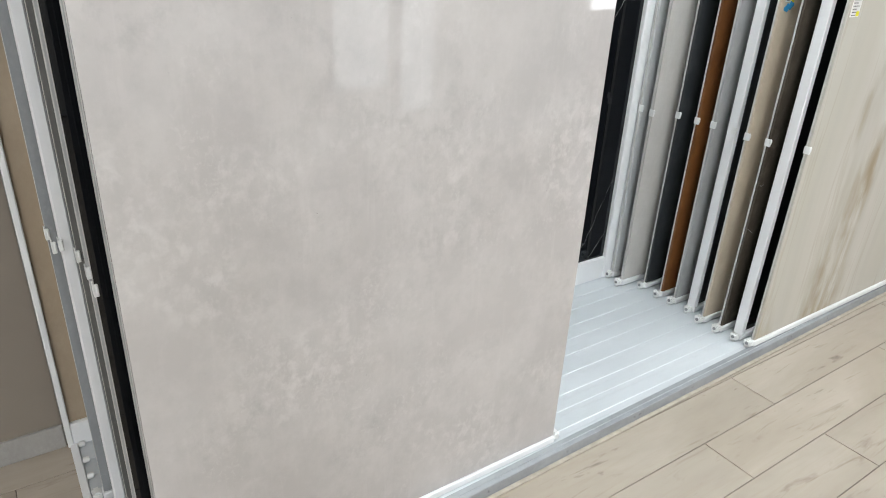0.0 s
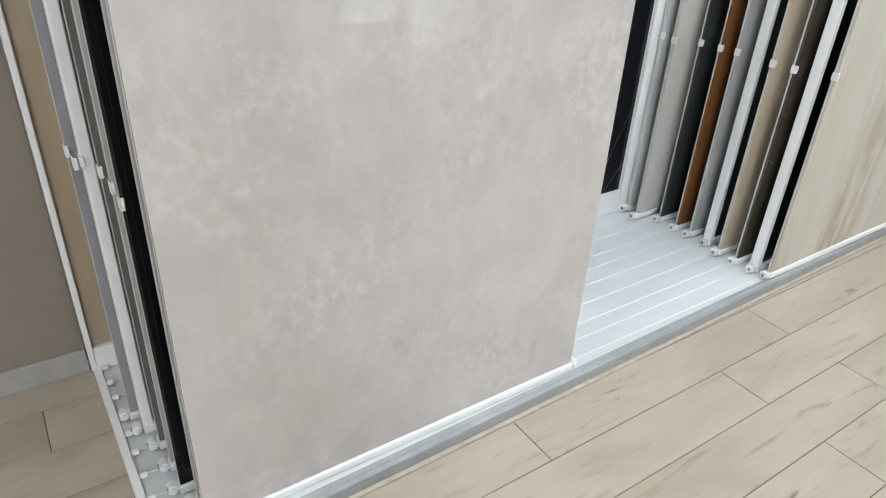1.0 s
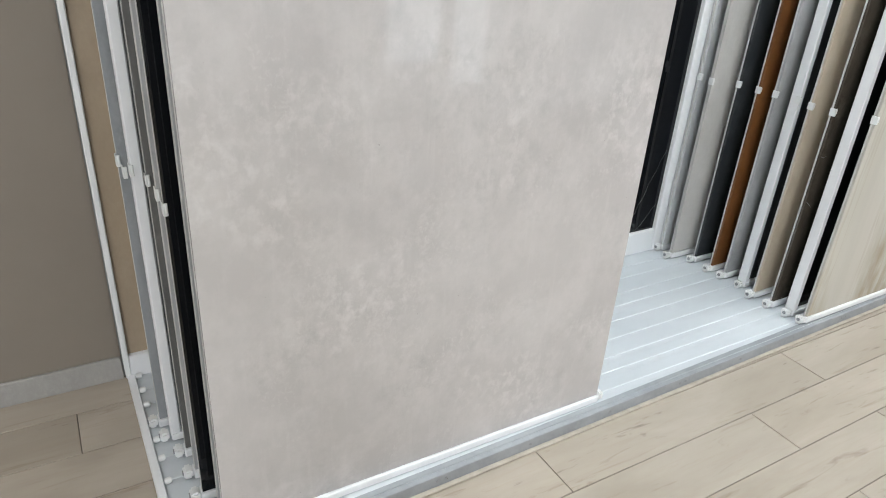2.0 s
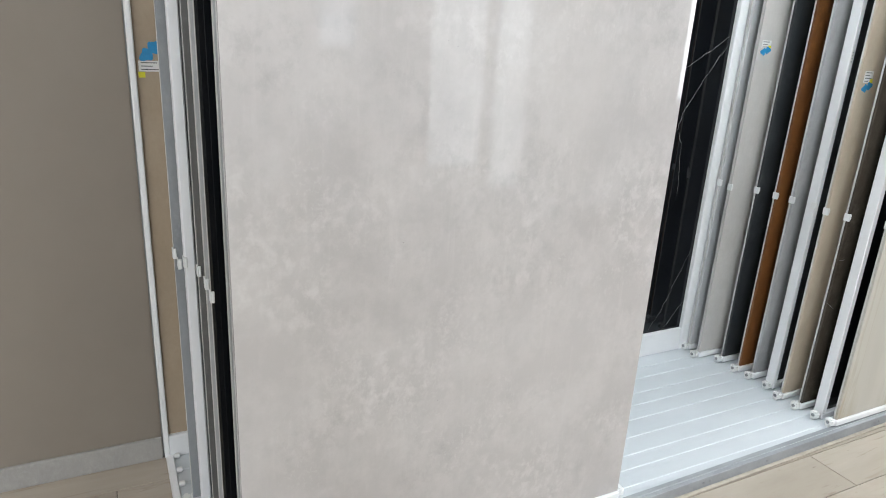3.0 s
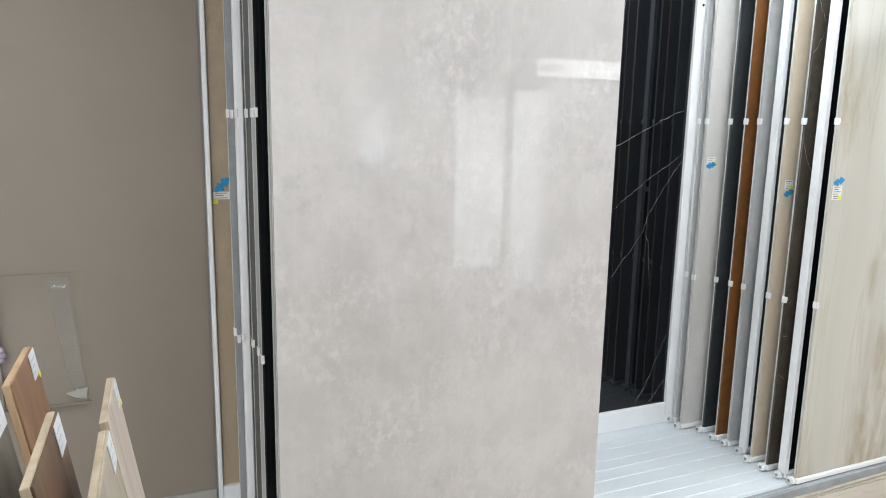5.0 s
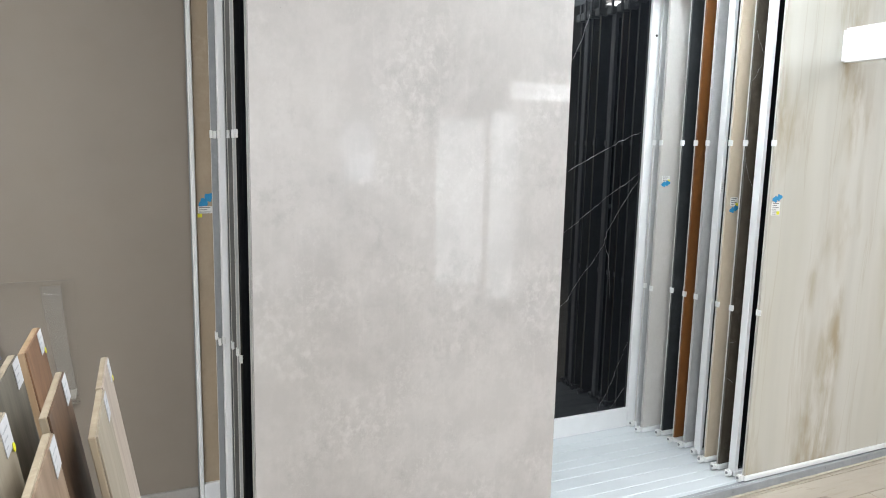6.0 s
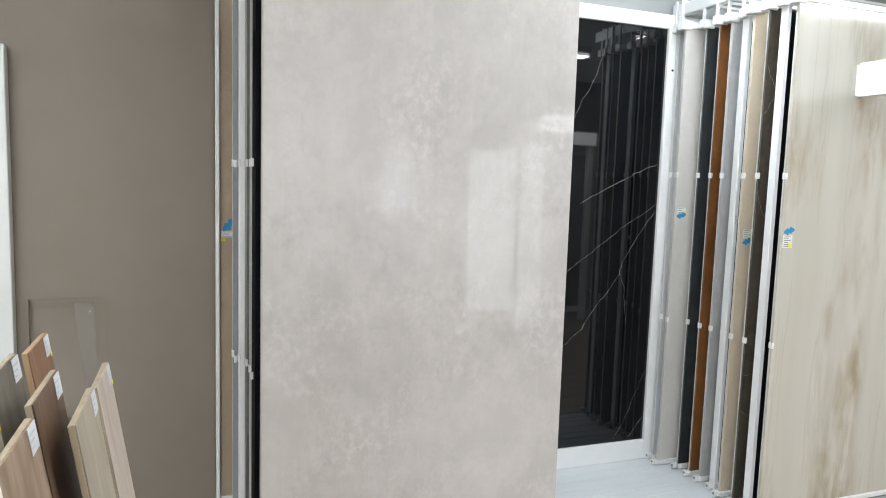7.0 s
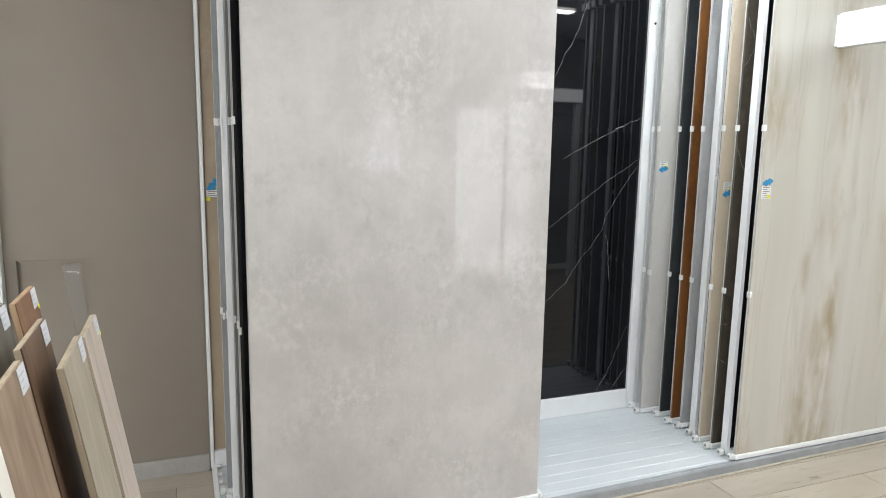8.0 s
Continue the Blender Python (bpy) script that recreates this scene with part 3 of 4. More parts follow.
# ---------------------------------------------------------------- sliding panels
def sticker(parent, x, y, z0, z1, wide, blue, dot, size=1.0, turn=0.35):
    """A paper price label with printed lines, a small yellow patch and a blue paper cut-out: blue and dot are (x offset, z)."""
    s = part("sticker", box(x - wide / 2, x + wide / 2, y - 0.0008, y, z0, z1), M_PAPER, parent, "white paper price label")
    lines = max(2, int((z1 - z0) / 0.010))
    for i in range(lines):
        z = z1 - (i + 0.6) * (z1 - z0) / (lines + 0.2)
        part("text_bar", box(x - wide * 0.4, x - wide * 0.4 + wide * (0.7, 0.5, 0.75, 0.45)[i % 4], y - 0.0014, y - 0.0010, z - 0.0013, z + 0.0013), M_INK, s)
    part("yellow_patch", box(x + dot[0] - 0.009, x + dot[0] + 0.009, y - 0.0018, y - 0.0015, dot[1] - 0.008, dot[1] + 0.008), M_YELLOW, s, "yellow paper patch")
    b = bmesh.new()
    k = 30
    ring = []
    for i in range(k):
        a = 2 * math.pi * i / k
        rr = size * (0.0175 + 0.0085 * math.cos(2 * a) + 0.0035 * math.cos(6 * a + 0.6))
        u, v = rr * math.cos(a), rr * math.sin(a)
        ring.append(b.verts.new((x + blue[0] + u * math.cos(turn) - v * math.sin(turn), y - 0.0026, blue[1] + u * math.sin(turn) + v * math.cos(turn))))
    b.faces.new(ring)
    g = bmesh.ops.extrude_face_region(b, geom=b.faces[:])
    bmesh.ops.translate(b, verts=[v for v in g["geom"] if isinstance(v, bmesh.types.BMVert)], vec=(0, 0.0006, 0))
    part("blue_cutout", b, M_BLUE, s, "blue paper cut-out")
    return s


def clip(parent, x, y, z):
    """A white plastic edge clip, folded round the tile's left edge, with a ribbed tongue."""
    b = box(x - 0.004, x + 0.006, y - 0.005, y - 0.0005, z - 0.0145, z + 0.0145, bevel=0.0015)
    add_box(b, x - 0.004, x - 0.0012, y - 0.005, y + 0.018, z - 0.0145, z + 0.0145, bevel=0.001)
    add_box(b, x + 0.001, x + 0.005, y - 0.007, y - 0.004, z - 0.006, z + 0.011, bevel=0.001)
    part("clip", b, M_CLIP, parent, "white plastic edge clip")


def slider(i, x0, tile_mat, label, width=1.195, framed=False, clips=(0.887, 1.685), bar_z=0.052, dy=0.0):
    """One sliding panel: tile on a thin backing, bottom bar on rollers, guides on top."""
    y, x1 = SLOT[i] + dy, x0 + width
    s = thing("tile_display", (x0, y, DECK), label, "tile display", "sliding displays in the rack")
    zb, zt = bar_z + 0.026, TOPZ - 0.012
    if framed:
        w = 0.026
        for a in (x0, x1 - w):
            part("upright", box(a, a + w, y - 0.004, y + 0.036, bar_z, zt, bevel=0.003), M_WHITE, s, "white square steel tube")
        part("crossbar", box(x0 + w, x1 - w, y + 0.022, y + 0.034, 1.281, 1.308), M_WHITE, s)
        # Dark disc in place of the shaded inside of the tube's hole.
        part("tube_end", cyl((x0 + w / 2, y - 0.0045, bar_z + 0.018), (0, 1, 0), 0.006, 0.002, 12), M_HOLESHADE, s, "dark disc for the shade in a bolt hole")
        t = part("tile", box(x0 + w + 0.001, x1 - w - 0.001, y + 0.010, y + 0.020, zb, zt - 0.03), tile_mat, s)
    else:
        t = part("tile", box(x0, x1, y, y + 0.009, zb, zt, bevel=0.0008), tile_mat, s)
        part("backing", box(x0 - 0.001, x1 + 0.001, y + 0.0095, y + 0.015, zb - 0.001, zt), M_EDGE, s, "pale ground edge of the backing")
    part("bottom_bar", box(x0 - (0.004 if not framed else 0), x1 + 0.004, y - 0.007, y + 0.030, bar_z, zb - 0.0015, bevel=0.0025), M_WHITE, s, "white steel bottom channel")
    part("top_bar", box(x0, x1, y - 0.003, y + 0.022, zt + 0.001, zt + 0.030, bevel=0.002), M_WHITE, s)
    for xr in (x0 - 0.020, x1 + 0.020):
        sgn = 1 if xr > x0 + 0.3 else -1
        hs = part("roller_housing", box(min(xr - sgn * 0.014, xr + sgn * 0.010), max(xr - sgn * 0.014, xr + sgn * 0.010), y - 0.004, y + 0.032, bar_z + 0.001, bar_z + 0.030, bevel=0.006, seg=2), M_CLIP, s, "white plastic roller housing")
        part("axle_bolt", cyl((xr + sgn * 0.011, y + 0.014, bar_z + 0.016), (1, 0, 0), 0.007, 0.004, 10), M_SCREW, hs)
        part("roller", cyl((xr, y + 0.018, DECK + 0.0072), (0, 1, 0), 0.0085, 0.014, 14), M_CLIP, hs)
        xg = xr + sgn * 0.0
        part("guide_block", box(xg - 0.014, xg + 0.055 if sgn < 0 else xg + 0.014, y - 0.012, y + 0.034, zt - 0.012, zt + 0.034, bevel=0.004, seg=2) if sgn < 0 else box(xg - 0.055, xg + 0.014, y - 0.012, y + 0.034, zt - 0.012, zt + 0.034, bevel=0.004, seg=2), M_CLIP, s, "white plastic guide block")
        part("guide_pin", box(xg - 0.004, xg + 0.010, y + 0.012, y + 0.024, zt + 0.030, TB + 0.064), M_WHITE, s)
    for z in clips:
        clip(s, x0, y - (0.0045 if framed else 0), z)
    return s, t


LEFT_CLIPS = (0.879, 1.660)
front, concrete = slider(0, 0.1800, M_CONCRETE, "polished light grey concrete-look tile on the front slider", width=1.2, clips=(), bar_z=0.0475)
slider(1, 0.1835, M_GREY, "light grey stone tile just behind the front slider", clips=())
slider(2, 0.157, M_BLACK, "glossy black tile on a slider pushed to the rack's end", clips=LEFT_CLIPS)
slider(3, 0.157, M_GREY, "grey stone tile on a slider pushed to the rack's end", clips=LEFT_CLIPS)
slider(4, 0.151, M_DARKGREY, "dark grey tile on a slider pushed to the rack's end", clips=LEFT_CLIPS)
frame_s, frame_t = slider(5, 0.127, M_COOLGREY, "white steel frame slider with a cool grey tile", framed=True, clips=LEFT_CLIPS)
for z in LEFT_CLIPS:
    clip(frame_s, 0.113, SLOT[5] - 0.0045, z - 0.003)
slider(6, 0.108, M_COOLGREY, "cool grey concrete-look tile on a slider", clips=LEFT_CLIPS)

cream_s, cream = slider(0, 2.500, M_CREAM, "cream onyx-look tile with brown upright veins", clips=(0.894, 1.685))
slider(1, 2.492, M_BLACK, "white steel frame slider with a black tile", framed=True, clips=(), dy=-0.016)
brown_s, brown = slider(2, 2.479, M_BROWN, "dark brown marble tile on a slider")
for k, pts in enumerate(([(2.480, 2.20), (2.505, 2.15), (2.540, 2.10)], [(2.540, 2.06), (2.505, 2.00), (2.480, 1.97)], [(2.480, 1.62), (2.510, 1.52), (2.545, 1.47)], [(2.480, 0.712), (2.520, 0.715)], [(2.480, 0.53), (2.53, 0.50)])):
    vein(pts, brown, SLOT[2] - 0.0006, 0.0022, 20 + k)
beige_s, beige = slider(3, 2.477, M_BEIGE, "warm beige stone tile on a slider")
frame_r_s, frame_r_t = slider(4, 2.508, M_DARK, "white steel frame slider with an anthracite tile", framed=True, dy=-0.012)
strip = part("sticker", box(2.512, 2.524, SLOT[4] - 0.0175, SLOT[4] - 0.0164, 1.443, 1.492), M_PAPER, frame_r_s, "narrow paper label on the tube")
for k in range(4):
    part("text_bar", box(2.514, 2.521 + 0.001 * (k % 2), SLOT[4] - 0.0182, SLOT[4] - 0.0177, 1.448 + 0.011 * k, 1.451 + 0.011 * k), M_FAINT, strip)
slider(5, 2.505, M_GREY, "mid grey stone tile on a slider")
slider(6, 2.498, M_RUST, "rust brown metal-look tile on a slider")
slider(7, 2.500, M_DARK, "anthracite slate-look tile on a slider")
greige_s, greige = slider(8, 2.422, M_GREIGE, "matt greige tile on a slider")
slider(9, 2.447, M_PALEMARBLE, "pale grey marble tile on a slider")

sticker(greige, 2.468, SLOT[8], 1.476, 1.508, 0.054, (0.0, 1.466), (0.020, 1.480), 1.1, 0.25)
sticker(beige, 2.525, SLOT[3], 1.380, 1.422, 0.050, (0.002, 1.364), (0.018, 1.386), 1.1, 0.35)
sticker(cream, 2.541, SLOT[0], 1.355, 1.416, 0.056, (0.004, 1.434), (0.016, 1.366), 1.15, 0.30)
sticker(beige_tile, 0.106, YB + 0.002, 1.333, 1.363, 0.062, (0.003, 1.390), (-0.024, 1.324), 1.35, 0.80)

# white blade sign standing out from the cream panel
sign = thing("sign_box", (2.90, 1.255, 2.05), "plain white blade sign projecting from the cream panel", "sign")
part("board", box(2.886, 2.926, 0.72, 1.255, 2.066, 2.222, bevel=0.003), M_SIGNWHITE, sign)
part("fixing_plate", box(2.879, 2.933, 1.2552, 1.2618, 2.072, 2.214, bevel=0.001), M_WHITE, sign)

# ---------------------------------------------------------------- wood samples standing in a row
def plank(x, y0, y1, ztop, length, lean, face, edge, label, mark=True, yellow=False, band=False):
    """A leaning sample board: its broad face looks along +x, its top is cut square."""
    s = thing("wood_sample", (x, y0, ztop - length), label, "wood sample", "wood samples in the stand")
    th = 0.012
    m = Matrix.Translation((x, 0, ztop)) @ Matrix.Rotation(-lean, 4, "Y")
    b = box(-th + 0.003, 0, y0, y1, -length, 0, bevel=0.0012)
    b.transform(m)
    core = part("board", b, edge, s, "raw wooden edges of the board")
    b = box(0.0003, 0.003, y0 + 0.001, y1 - 0.001, -length, -0.001, bevel=0.0006)
    b.transform(m)
    part("veneer", b, face, s)
    if band:
        # White strip paints the blown-out brightness of the near wooden edge.
        b = box(-th + 0.002, 0.0032, y0 - 0.0012, y0 - 0.0001, -length, -0.002)
        b.transform(m)
        part("bright_edge", b, M_BRIGHTEDGE, s, "near edge whitened for its blown-out brightness")
    if mark:
        b = box(0.0034, 0.0042, y1 - 0.046, y1 - 0.004, -0.040, -0.002)
        b.transform(m)
        p = part("paper_tag", b, M_TAG, s, "white paper tag at the top corner")
        for k in range(3):
            b = box(0.0043, 0.0045, y1 - 0.042, y1 - 0.014 - 0.008 * (k % 3), -0.014 - 0.009 * k, -0.0120 - 0.009 * k)
            b.transform(m)
            part("text_bar", b, M_FAINT, p)
        if yellow:
            b = cyl((0.0050, y1 - 0.012, -0.041), (1, 0, 0), 0.0055, 0.0008, 12)
            b.transform(m)
            part("yellow_dot", b, M_YELLOW, p)
    return s


LEAN = radians(9)
plank(-0.215, 0.251, 0.434, 1.214, 1.207, LEAN, M_ASH, M_PLY, "pale ash sample board leaning in the stand", yellow=True)
plank(-0.207, -0.041, 0.148, 1.246, 1.239, LEAN, M_OAK, M_PLY, "light oak sample board leaning in the stand")
plank(-0.258, -0.056, 0.130, 1.286, 1.280, LEAN, M_WALNUT, M_PLY, "dark walnut sample board leaning in the stand")
plank(-0.250, -0.280, -0.095, 1.281, 1.275, LEAN, M_BROWNOAK, M_PLY, "brown wood sample board with a whitened near edge", band=True)
plank(-0.317, 0.215, 0.378, 1.295, 1.289, LEAN, M_TEAK, M_TEAKEDGE, "reddish teak sample board leaning in the stand", yellow=True)
plank(-0.317, -0.050, 0.136, 1.316, 1.309, LEAN, M_SMOKE, M_PLY, "smoked grey oak sample board leaning in the stand")
plank(-0.390, -0.050, 0.136, 1.309, 1.302, LEAN, M_WENGE, M_WENGE, "dark wenge sample board leaning in the stand", mark=False)
plank(-0.296, -0.282, -0.097, 1.314, 1.307, LEAN, M_OAK, M_PLY, "light oak sample board with a paper tag", yellow=True)

# ---------------------------------------------------------------- wall pocket and door
pocket = thing("acrylic_pocket", (-0.55, ROOM_N - 0.03, 0.55), "clear acrylic brochure pocket on the taupe wall", "brochure holder")
part("sheet", box(-0.690, -0.405, ROOM_N - 0.030, ROOM_N - 0.027, 0.552, 1.068, bevel=0.001), M_ACRYL, pocket)
# Opaque strips paint the pale and dark lines light makes in clear edges.
for a, look_mat in ((-0.694, M_EDGELINE), (-0.4045, M_ACRYL)):
    part("side_strip", box(a, a + 0.0035, ROOM_N - 0.030, ROOM_N - 0.0005, 0.552, 1.068), look_mat, pocket, "acrylic side edge, the left one drawn as a pale line")
part("top_edge", box(-0.690, -0.405, ROOM_N - 0.0302, ROOM_N - 0.0268, 1.0684, 1.0704), M_TOPLINE, pocket, "top acrylic edge drawn as a dark line")
part("bottom_strip", box(-0.690, -0.405, ROOM_N - 0.030, ROOM_N - 0.0005, 0.5485, 0.5518), M_EDGELINE, pocket)

film = bmesh.new()
cols = []
for i in range(13):
    u = i / 12
    z = 1.045 - 0.44 * u
    bow = 0.016 * math.sin(math.pi * u)
    xr = -0.450 + 0.040 * u ** 1.3
    row = []
    for j in range(7):
        v = j / 6
        xl = xr - 0.075 + 0.015 * u
        row.append(film.verts.new((xl + (xr - xl) * v, ROOM_N - 0.010 - bow * v * 0.9, z - 0.03 * v * u)))
    cols.append(row)
for r0, r1 in zip(cols, cols[1:]):
    for j in range(6):
        film.faces.new((r0[j], r0[j + 1], r1[j + 1], r1[j]))
g = bmesh.ops.extrude_face_region(film, geom=film.faces[:])
bmesh.ops.translate(film, verts=[v for v in g["geom"] if isinstance(v, bmesh.types.BMVert)], vec=(0, 0.0006, 0))
leaf_film = thing("leaflet", (-0.46, ROOM_N - 0.02, 0.60), "curled see-through taupe leaflet inside the acrylic pocket", "leaflet")
part("sheet", film, M_FILM, leaf_film, smooth=True)
b = bmesh.new()
tri = [b.verts.new(v) for v in ((-0.492, ROOM_N - 0.012, 0.592), (-0.412, ROOM_N - 0.020, 0.612), (-0.420, ROOM_N - 0.024, 0.566), (-0.455, ROOM_N - 0.021, 0.574))]
b.faces.new(tri)
g = bmesh.ops.extrude_face_region(b, geom=b.faces[:])
bmesh.ops.translate(b, verts=[v for v in g["geom"] if isinstance(v, bmesh.types.BMVert)], vec=(0, 0.0006, 0))
part("folded_corner", b, M_FOLD, leaf_film, "pale folded corner")
# Unidentified small lilac thing, built as a cluster of three lumps.
lilac_ob = thing("lilac_lumps", (-0.70, ROOM_N - 0.05, 0.74), "small unidentified lilac lumps on the acrylic pocket", "ribbon")
M_LILAC = plain("lilac_surface", (0.42, 0.36, 0.44), 0.5, vary=0.2, scale=40)
for k, (dx, dz, r) in enumerate(((-0.002, 0.020, 0.012), (0.004, 0.0, 0.011), (-0.003, -0.018, 0.010))):
    b = bmesh.new()
    bmesh.ops.create_icosphere(b, subdivisions=2, radius=r)
    for v in b.verts:
        v.co *= 1 + 0.28 * noise.noise(v.co * 90 + Vector((k * 3, 0, 0)))
        v.co.y *= 0.6
    b.transform(Matrix.Translation((-0.680 + dx, ROOM_N - 0.041, 0.775 + dz)))
    part("lump", b, M_LILAC, lilac_ob, smooth=True)

door = tagged(new("door_1"), "white lacquered door and casing beside the taupe wall", "door", kind="structure")
BASE["door_1"] = Vector((0, 0, 0))
part("casing", box(-0.796, -0.741, ROOM_N - 0.055, ROOM_N - 0.0005, 0, 2.10, bevel=0.003), M_DOOR, door)
part("casing", box(-1.72, -1.665, ROOM_N - 0.055, ROOM_N - 0.0005, 0, 2.10, bevel=0.003), M_DOOR, door)
part("head_casing", box(-1.664, -0.791, ROOM_N - 0.055, ROOM_N - 0.0005, 2.045, 2.10, bevel=0.003), M_DOOR, door)
leaf = part("leaf", box(-1.664, -0.792, ROOM_N - 0.042, ROOM_N - 0.0005, 0.008, 2.043, bevel=0.002), M_DOOR, door)
for z in (0.25, 1.74):
    part("hinge", cyl((-0.788, ROOM_N - 0.060, z), (0, 0, 1), 0.007, 0.09, 12, 0.001), M_STEEL, leaf, "brushed steel hinge")

# ---------------------------------------------------------------- ceiling lamps, one known and the rest added fills
for tx, ty, length, watts, tint in TUBES_AND_FILLS:
    lamp = thing("strip_and_fill_fixture", (tx, ty, ROOM_H), "white strip fixture with a bright diffuser, all but the shortest added fills", "ceiling light", "ceiling strip lights")
    h = length / 2
    part("housing", box(tx - h - 0.02, tx + h + 0.02, ty - 0.09, ty + 0.09, ROOM_H - 0.07, ROOM_H - 0.001, bevel=0.004), M_WHITE, lamp)
    part("diffuser", box(tx - h, tx + h, ty - 0.075, ty + 0.075, ROOM_H - 0.085, ROOM_H - 0.071, bevel=0.003), M_TUBE, lamp)

# frames of the added windows
for i, (wa, wb, z0, z1) in enumerate(FILL_WINDOWS):
    w = tagged(new("window_%d" % (i + 1)), "unseen window in a white frame, added to let in fill light", "window", kind="structure")
    BASE[w.name] = Vector((0, 0, 0))
    for a, b in ((wa, wa + 0.04), (wb - 0.04, wb)):
        part("jamb", box(a, b, ROOM_S - 0.11, ROOM_S - 0.05, z0, z1), M_WHITE, w)
    for za, zb2 in ((z0, z0 + 0.05), (z1 - 0.04, z1), (z0 + (z1 - z0) * 0.62, z0 + (z1 - z0) * 0.62 + 0.03)):
        part("rail", box(wa + 0.04, wb - 0.04, ROOM_S - 0.11, ROOM_S - 0.05, za, zb2), M_WHITE, w)

# glazed door at the end of the back room
wa, wb, z1 = BACK_DOOR
w = tagged(new("door_2"), "glazed white door with a barred upper light", "door", kind="structure")
BASE[w.name] = Vector((0, 0, 0))
for a, b in ((wa, wa + 0.05), (wb - 0.05, wb)):
    part("stile", box(a, b, BACK_S - 0.11, BACK_S - 0.05, 0.005, z1), M_WHITE, w)
for za, zb2 in ((0.005, 0.10), (1.54, 1.58), (z1 - 0.05, z1)):
    part("rail", box(wa + 0.05, wb - 0.05, BACK_S - 0.11, BACK_S - 0.05, za, zb2), M_WHITE, w)
part("kick_panel", box(wa + 0.05, wb - 0.05, BACK_S - 0.10, BACK_S - 0.06, 0.101, 1.09), M_GREYWALL, w, "solid grey lower panel")
for k in range(4):
    x = wa + 0.12 + 0.12 * k
    part("bar", box(x - 0.018, x + 0.018, BACK_S - 0.09, BACK_S - 0.07, 1.581, z1 - 0.051), M_STEEL, w, "dark upright bar in the upper light")

# ---------------------------------------------------------------- opposite side of the showroom
stand = thing("sample_stand", (2.8, -1.8, 0), "white steel sample stand across the aisle", "display stand")
for a in (2.93, 4.3):
    part("post", box(a, a + 0.07, -1.80, -1.73, 0, 2.06, bevel=0.003), M_WHITE, stand)
part("shelf", box(3.0, 4.3, -1.80, -1.74, 0.10, 0.16), M_WHITE, stand)
for k in range(2):
    part("display_tile", box(3.01 + 0.645 * k, 3.645 + 0.645 * k, -1.79, -1.775, 0.161, 1.95, bevel=0.001), (M_GREIGE, M_COOLGREY)[k], stand)
board = part("sign_board", box(2.80, 4.40, -1.79, -1.72, 2.061, 2.22, bevel=0.003), M_WHITE, stand, "white header board with dark lettering")
# Emission is added so the sign stands out mirrored in the front tile.
part("glow_face", box(2.81, 4.39, -1.7195, -1.7175, 2.07, 2.21), M_SIGNGLOW, board, "white sign face with added glow")


def lettering(text, size, m, material, parent):
    c = bpy.data.curves.new("lettering", "FONT")
    c.body, c.size, c.extrude, c.offset = text, size, 0.001, 0.003
    o = bpy.data.objects.new("lettering", c)
    me = bpy.data.meshes.new_from_object(o)
    bpy.data.objects.remove(o)
    b = bmesh.new()
    b.from_mesh(me)
    b.transform(m)
    bpy.data.meshes.remove(me)
    return part("lettering", b, material, parent)


lettering("PLUS", 0.074, pose(3.04, -1.7165, 2.115, 90, 0, 180), M_INK, board)


def glow_board(x0, x1, y, top, split, label):
    """A free-standing glowing stand-in for bright glazing: an upper panel over a larger one, on a foot rail."""
    d = thing("glow_board", (x0, y, 0), label, "display board", "sample boards across the aisle")
    part("upper_panel", box(x0, x1, y - 0.02, y, split + 0.002, top, bevel=0.002), M_PANEGLOW, d, "glowing upper panel, stand-in for bright glazing")
    part("lower_panel", box(x0, x1, y - 0.02, y, 0.10, split - 0.002, bevel=0.002), M_PANEGLOW, d, "glowing lower panel, stand-in for bright glazing")
    part("foot_rail", box(x0, x1, y - 0.12, y + 0.05, 0.001, 0.099, bevel=0.004), M_WHITE, d)
    return d


glow_board(2.93, 3.52, -3.58, 1.97, 1.52, "glowing board in the opening, stand-in for a bright window")
glow_board(3.10, 3.42, -2.60, 2.00, 1.60, "narrow glowing board across the aisle, stand-in for a bright pane")
slim = thing("display_post", (1.30, -3.58, 0), "slim white display post against the pale wall", "display post")
part("post", box(1.29, 1.385, -3.595, -3.55, 0.001, 2.1, bevel=0.003), M_SIGNWHITE, slim)
crate = thing("wall_box", (3.36, BACK_S, 2.1), "plain white box fixed high on the back wall", "wall box")
part("body", box(3.17, 3.56, BACK_S, BACK_S + 0.22, 2.11, 2.56, bevel=0.004), M_SIGNWHITE, crate)

ladder = thing("step_ladder", (2.55, -6.45, 0), "white aluminium step ladder standing open", "ladder")


def strut(name, a, b, w, parent, material):
    a, b = Vector(a), Vector(b)
    bm = box(-w / 2, w / 2, -w / 3, w / 3, 0, (b - a).length, bevel=0.003)
    bm.transform(Matrix.Translation(a) @ Vector((0, 0, 1)).rotation_difference(b - a).to_matrix().to_4x4())
    return part(name, bm, material, parent)


for yy in (-6.45, -6.05):
    strut("rail", (2.56, yy, 0), (3.22, yy, 1.13), 0.05, ladder, M_SIGNWHITE)
    strut("rail", (3.34, yy, 0), (3.27, yy, 1.13), 0.035, ladder, M_SIGNWHITE)
for z in (0.28, 0.70, 1.10):
    x = 2.56 + 0.66 * z / 1.13
    part("tread", box(x - 0.05, x + 0.26, -6.43, -6.07, z - 0.05, z + 0.03, bevel=0.003), M_SIGNWHITE, ladder, "wide white tread")

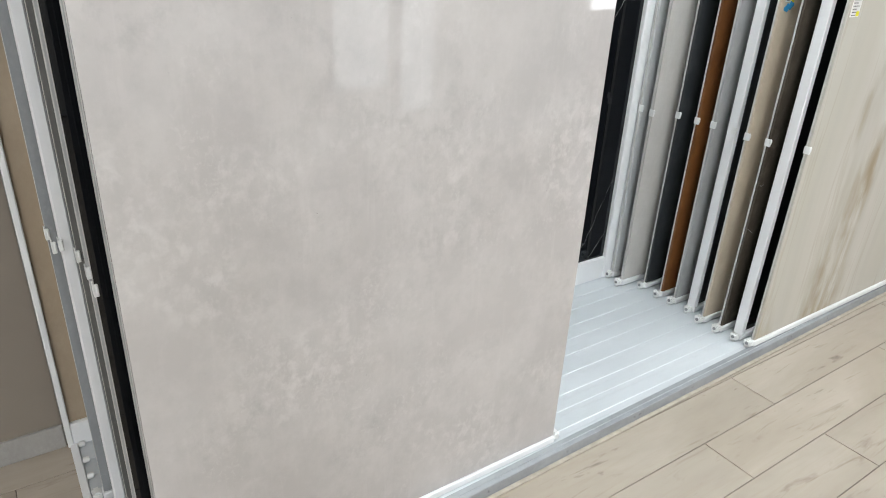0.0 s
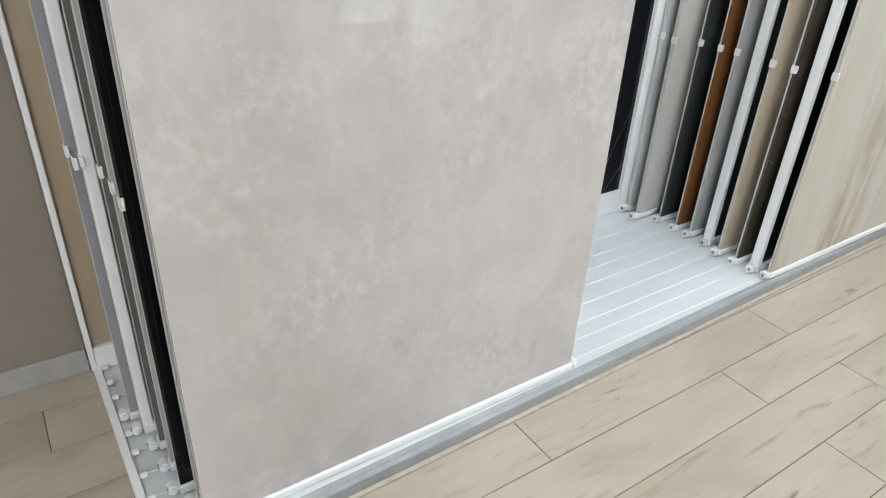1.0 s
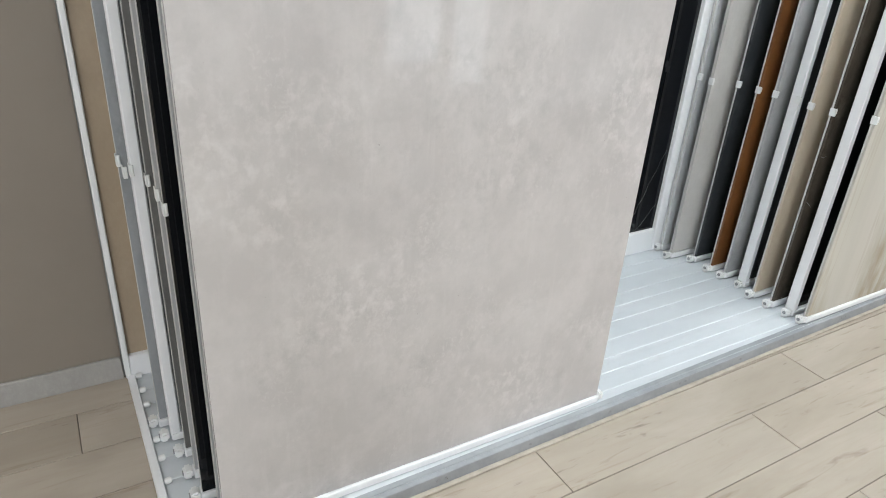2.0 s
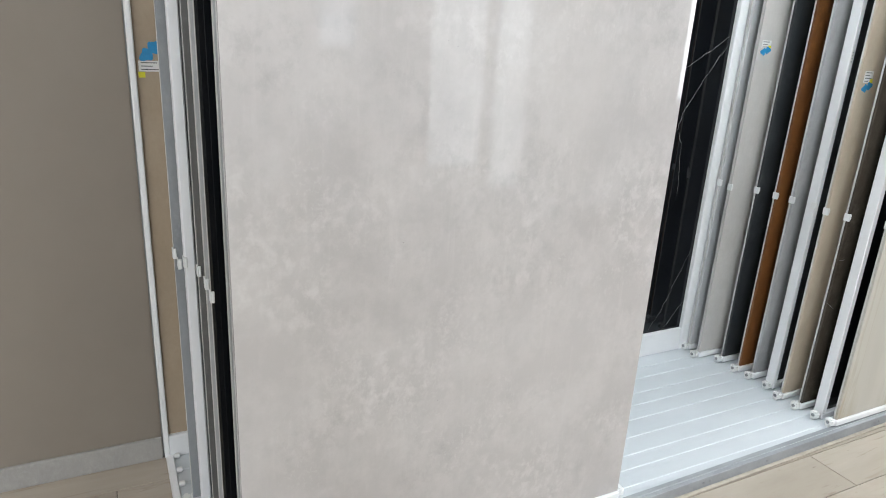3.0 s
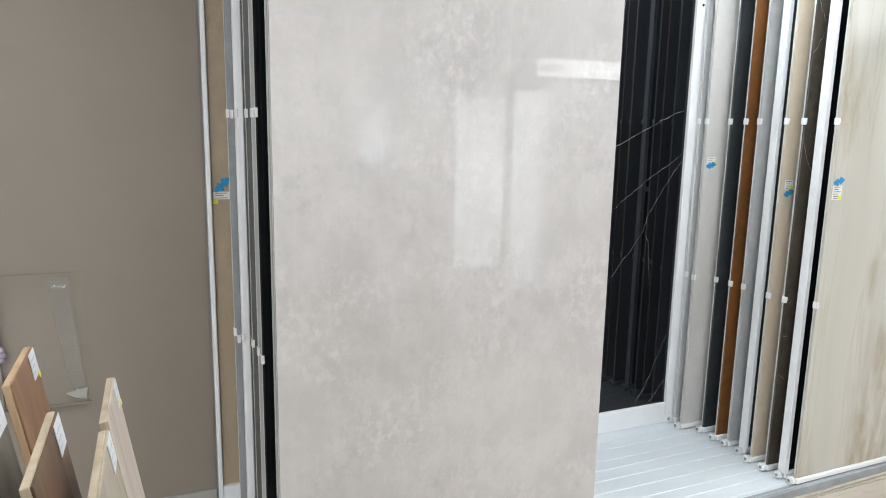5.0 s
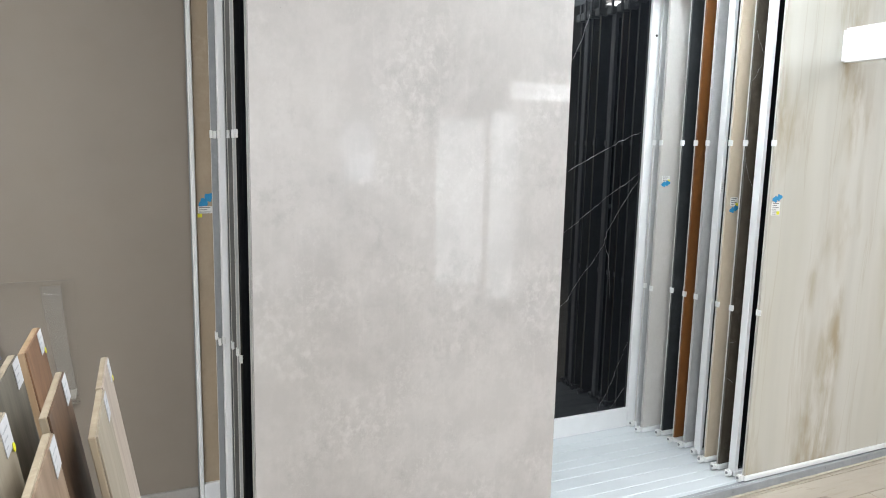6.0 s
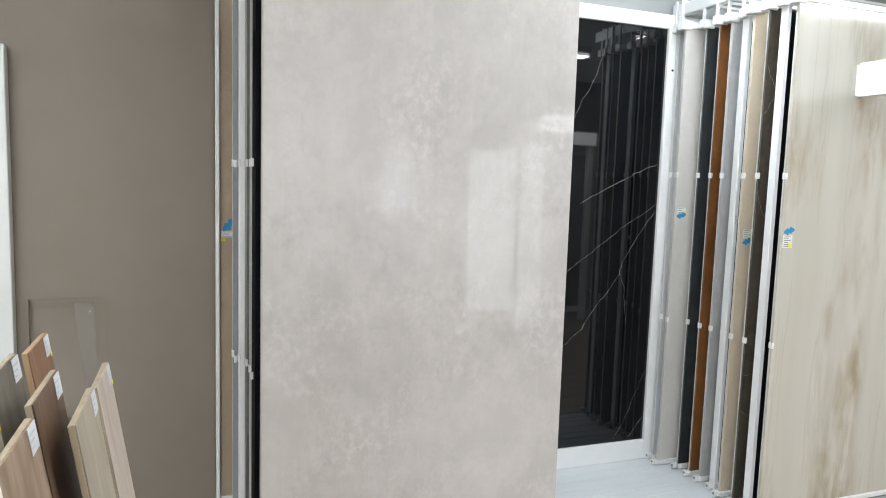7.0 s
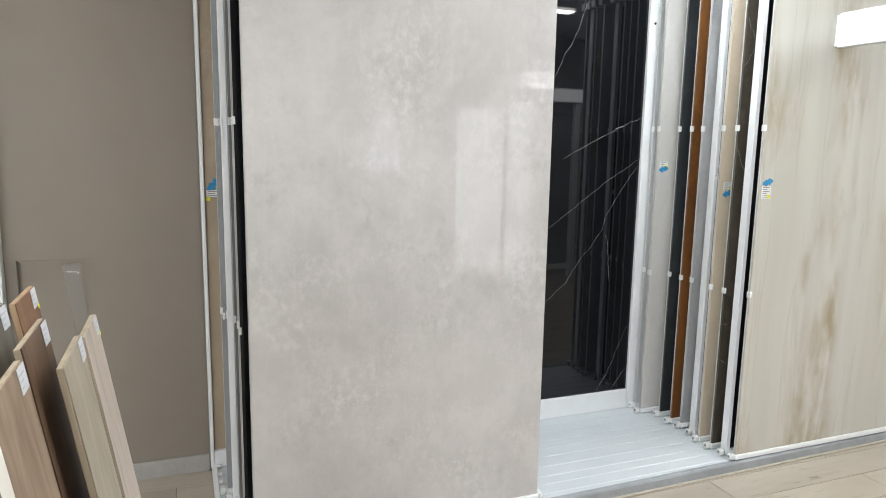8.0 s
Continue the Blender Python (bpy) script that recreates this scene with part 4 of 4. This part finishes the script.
far_rack = thing("tile_rack", (3.66, -6.4, 0), "rack of upright tiles against the back wall", "rack")
part("base", box(3.64, 4.52, -6.70, -6.05, 0.001, 0.09, bevel=0.004), M_WHITE, far_rack)
for k in range(9):
    x = 3.68 + 0.095 * k
    part("tile", box(x, x + 0.012, -6.66, -6.10, 0.091, 2.18, bevel=0.001), (M_GREIGE, M_DARKGREY, M_BEIGE, M_PALEMARBLE, M_TAN)[k % 5], far_rack)
    part("edge_strip", box(x - 0.006, x + 0.018, -6.098, -6.07, 0.091, 2.19, bevel=0.002), M_WHITE, far_rack)

# ---------------------------------------------------------------- floor planks, last
FY, FP, FL = 1.019, 0.1905, 1.2
mesh_cache = {}
GAP = 0.0016
floor_ob = bpy.data.objects["floor"]
for r in range(-17, 6):
    ya, yb = FY + r * FP + GAP, FY + (r + 1) * FP - GAP
    yb = min(yb, ROOM_N - 0.002)
    off = -0.106 if r % 2 == 0 else 0.672
    for k in range(-3, 4):
        xa = off + k * FL + GAP
        key = round(yb - ya, 4)
        if key not in mesh_cache:
            b = box(0, FL - 2 * GAP, 0, yb - ya, -0.008, 0, bevel=0.0009)
            me = bpy.data.meshes.new("plank")
            b.to_mesh(me)
            b.free()
            me.materials.append(M_FLOOR)
            mesh_cache[key] = me
        p = new("plank", mesh_cache[key])
        p.location = (xa, ya, 0)
        p.parent = floor_ob
bm = bmesh.new()
for r in range(-41, 6):
    ya, yb = max(FY + r * FP + GAP, BACK_S + 0.002), min(FY + (r + 1) * FP - GAP, ROOM_N - 0.002)
    west, east = (ROOM_W, ROOM_E) if ya > ROOM_S - 0.01 else (ARCH_W, ARCH_E if ya > ROOM_S - T - 0.15 else BACK_E)
    off = -0.106 if r % 2 == 0 else 0.672
    for k in range(-5, 7):
        if -17 <= r and -3 <= k <= 3:
            continue
        xa, xb = max(off + k * FL + GAP, west + 0.002), min(off + (k + 1) * FL - GAP, east - 0.002)
        if xb - xa > 0.02:
            add_box(bm, xa, xb, ya, yb, -0.008, 0)
tagged(part("plank_field", bm, M_FLOOR), "pale timber-look tiles of the outer floor", kind="stuff").parent = floor_ob
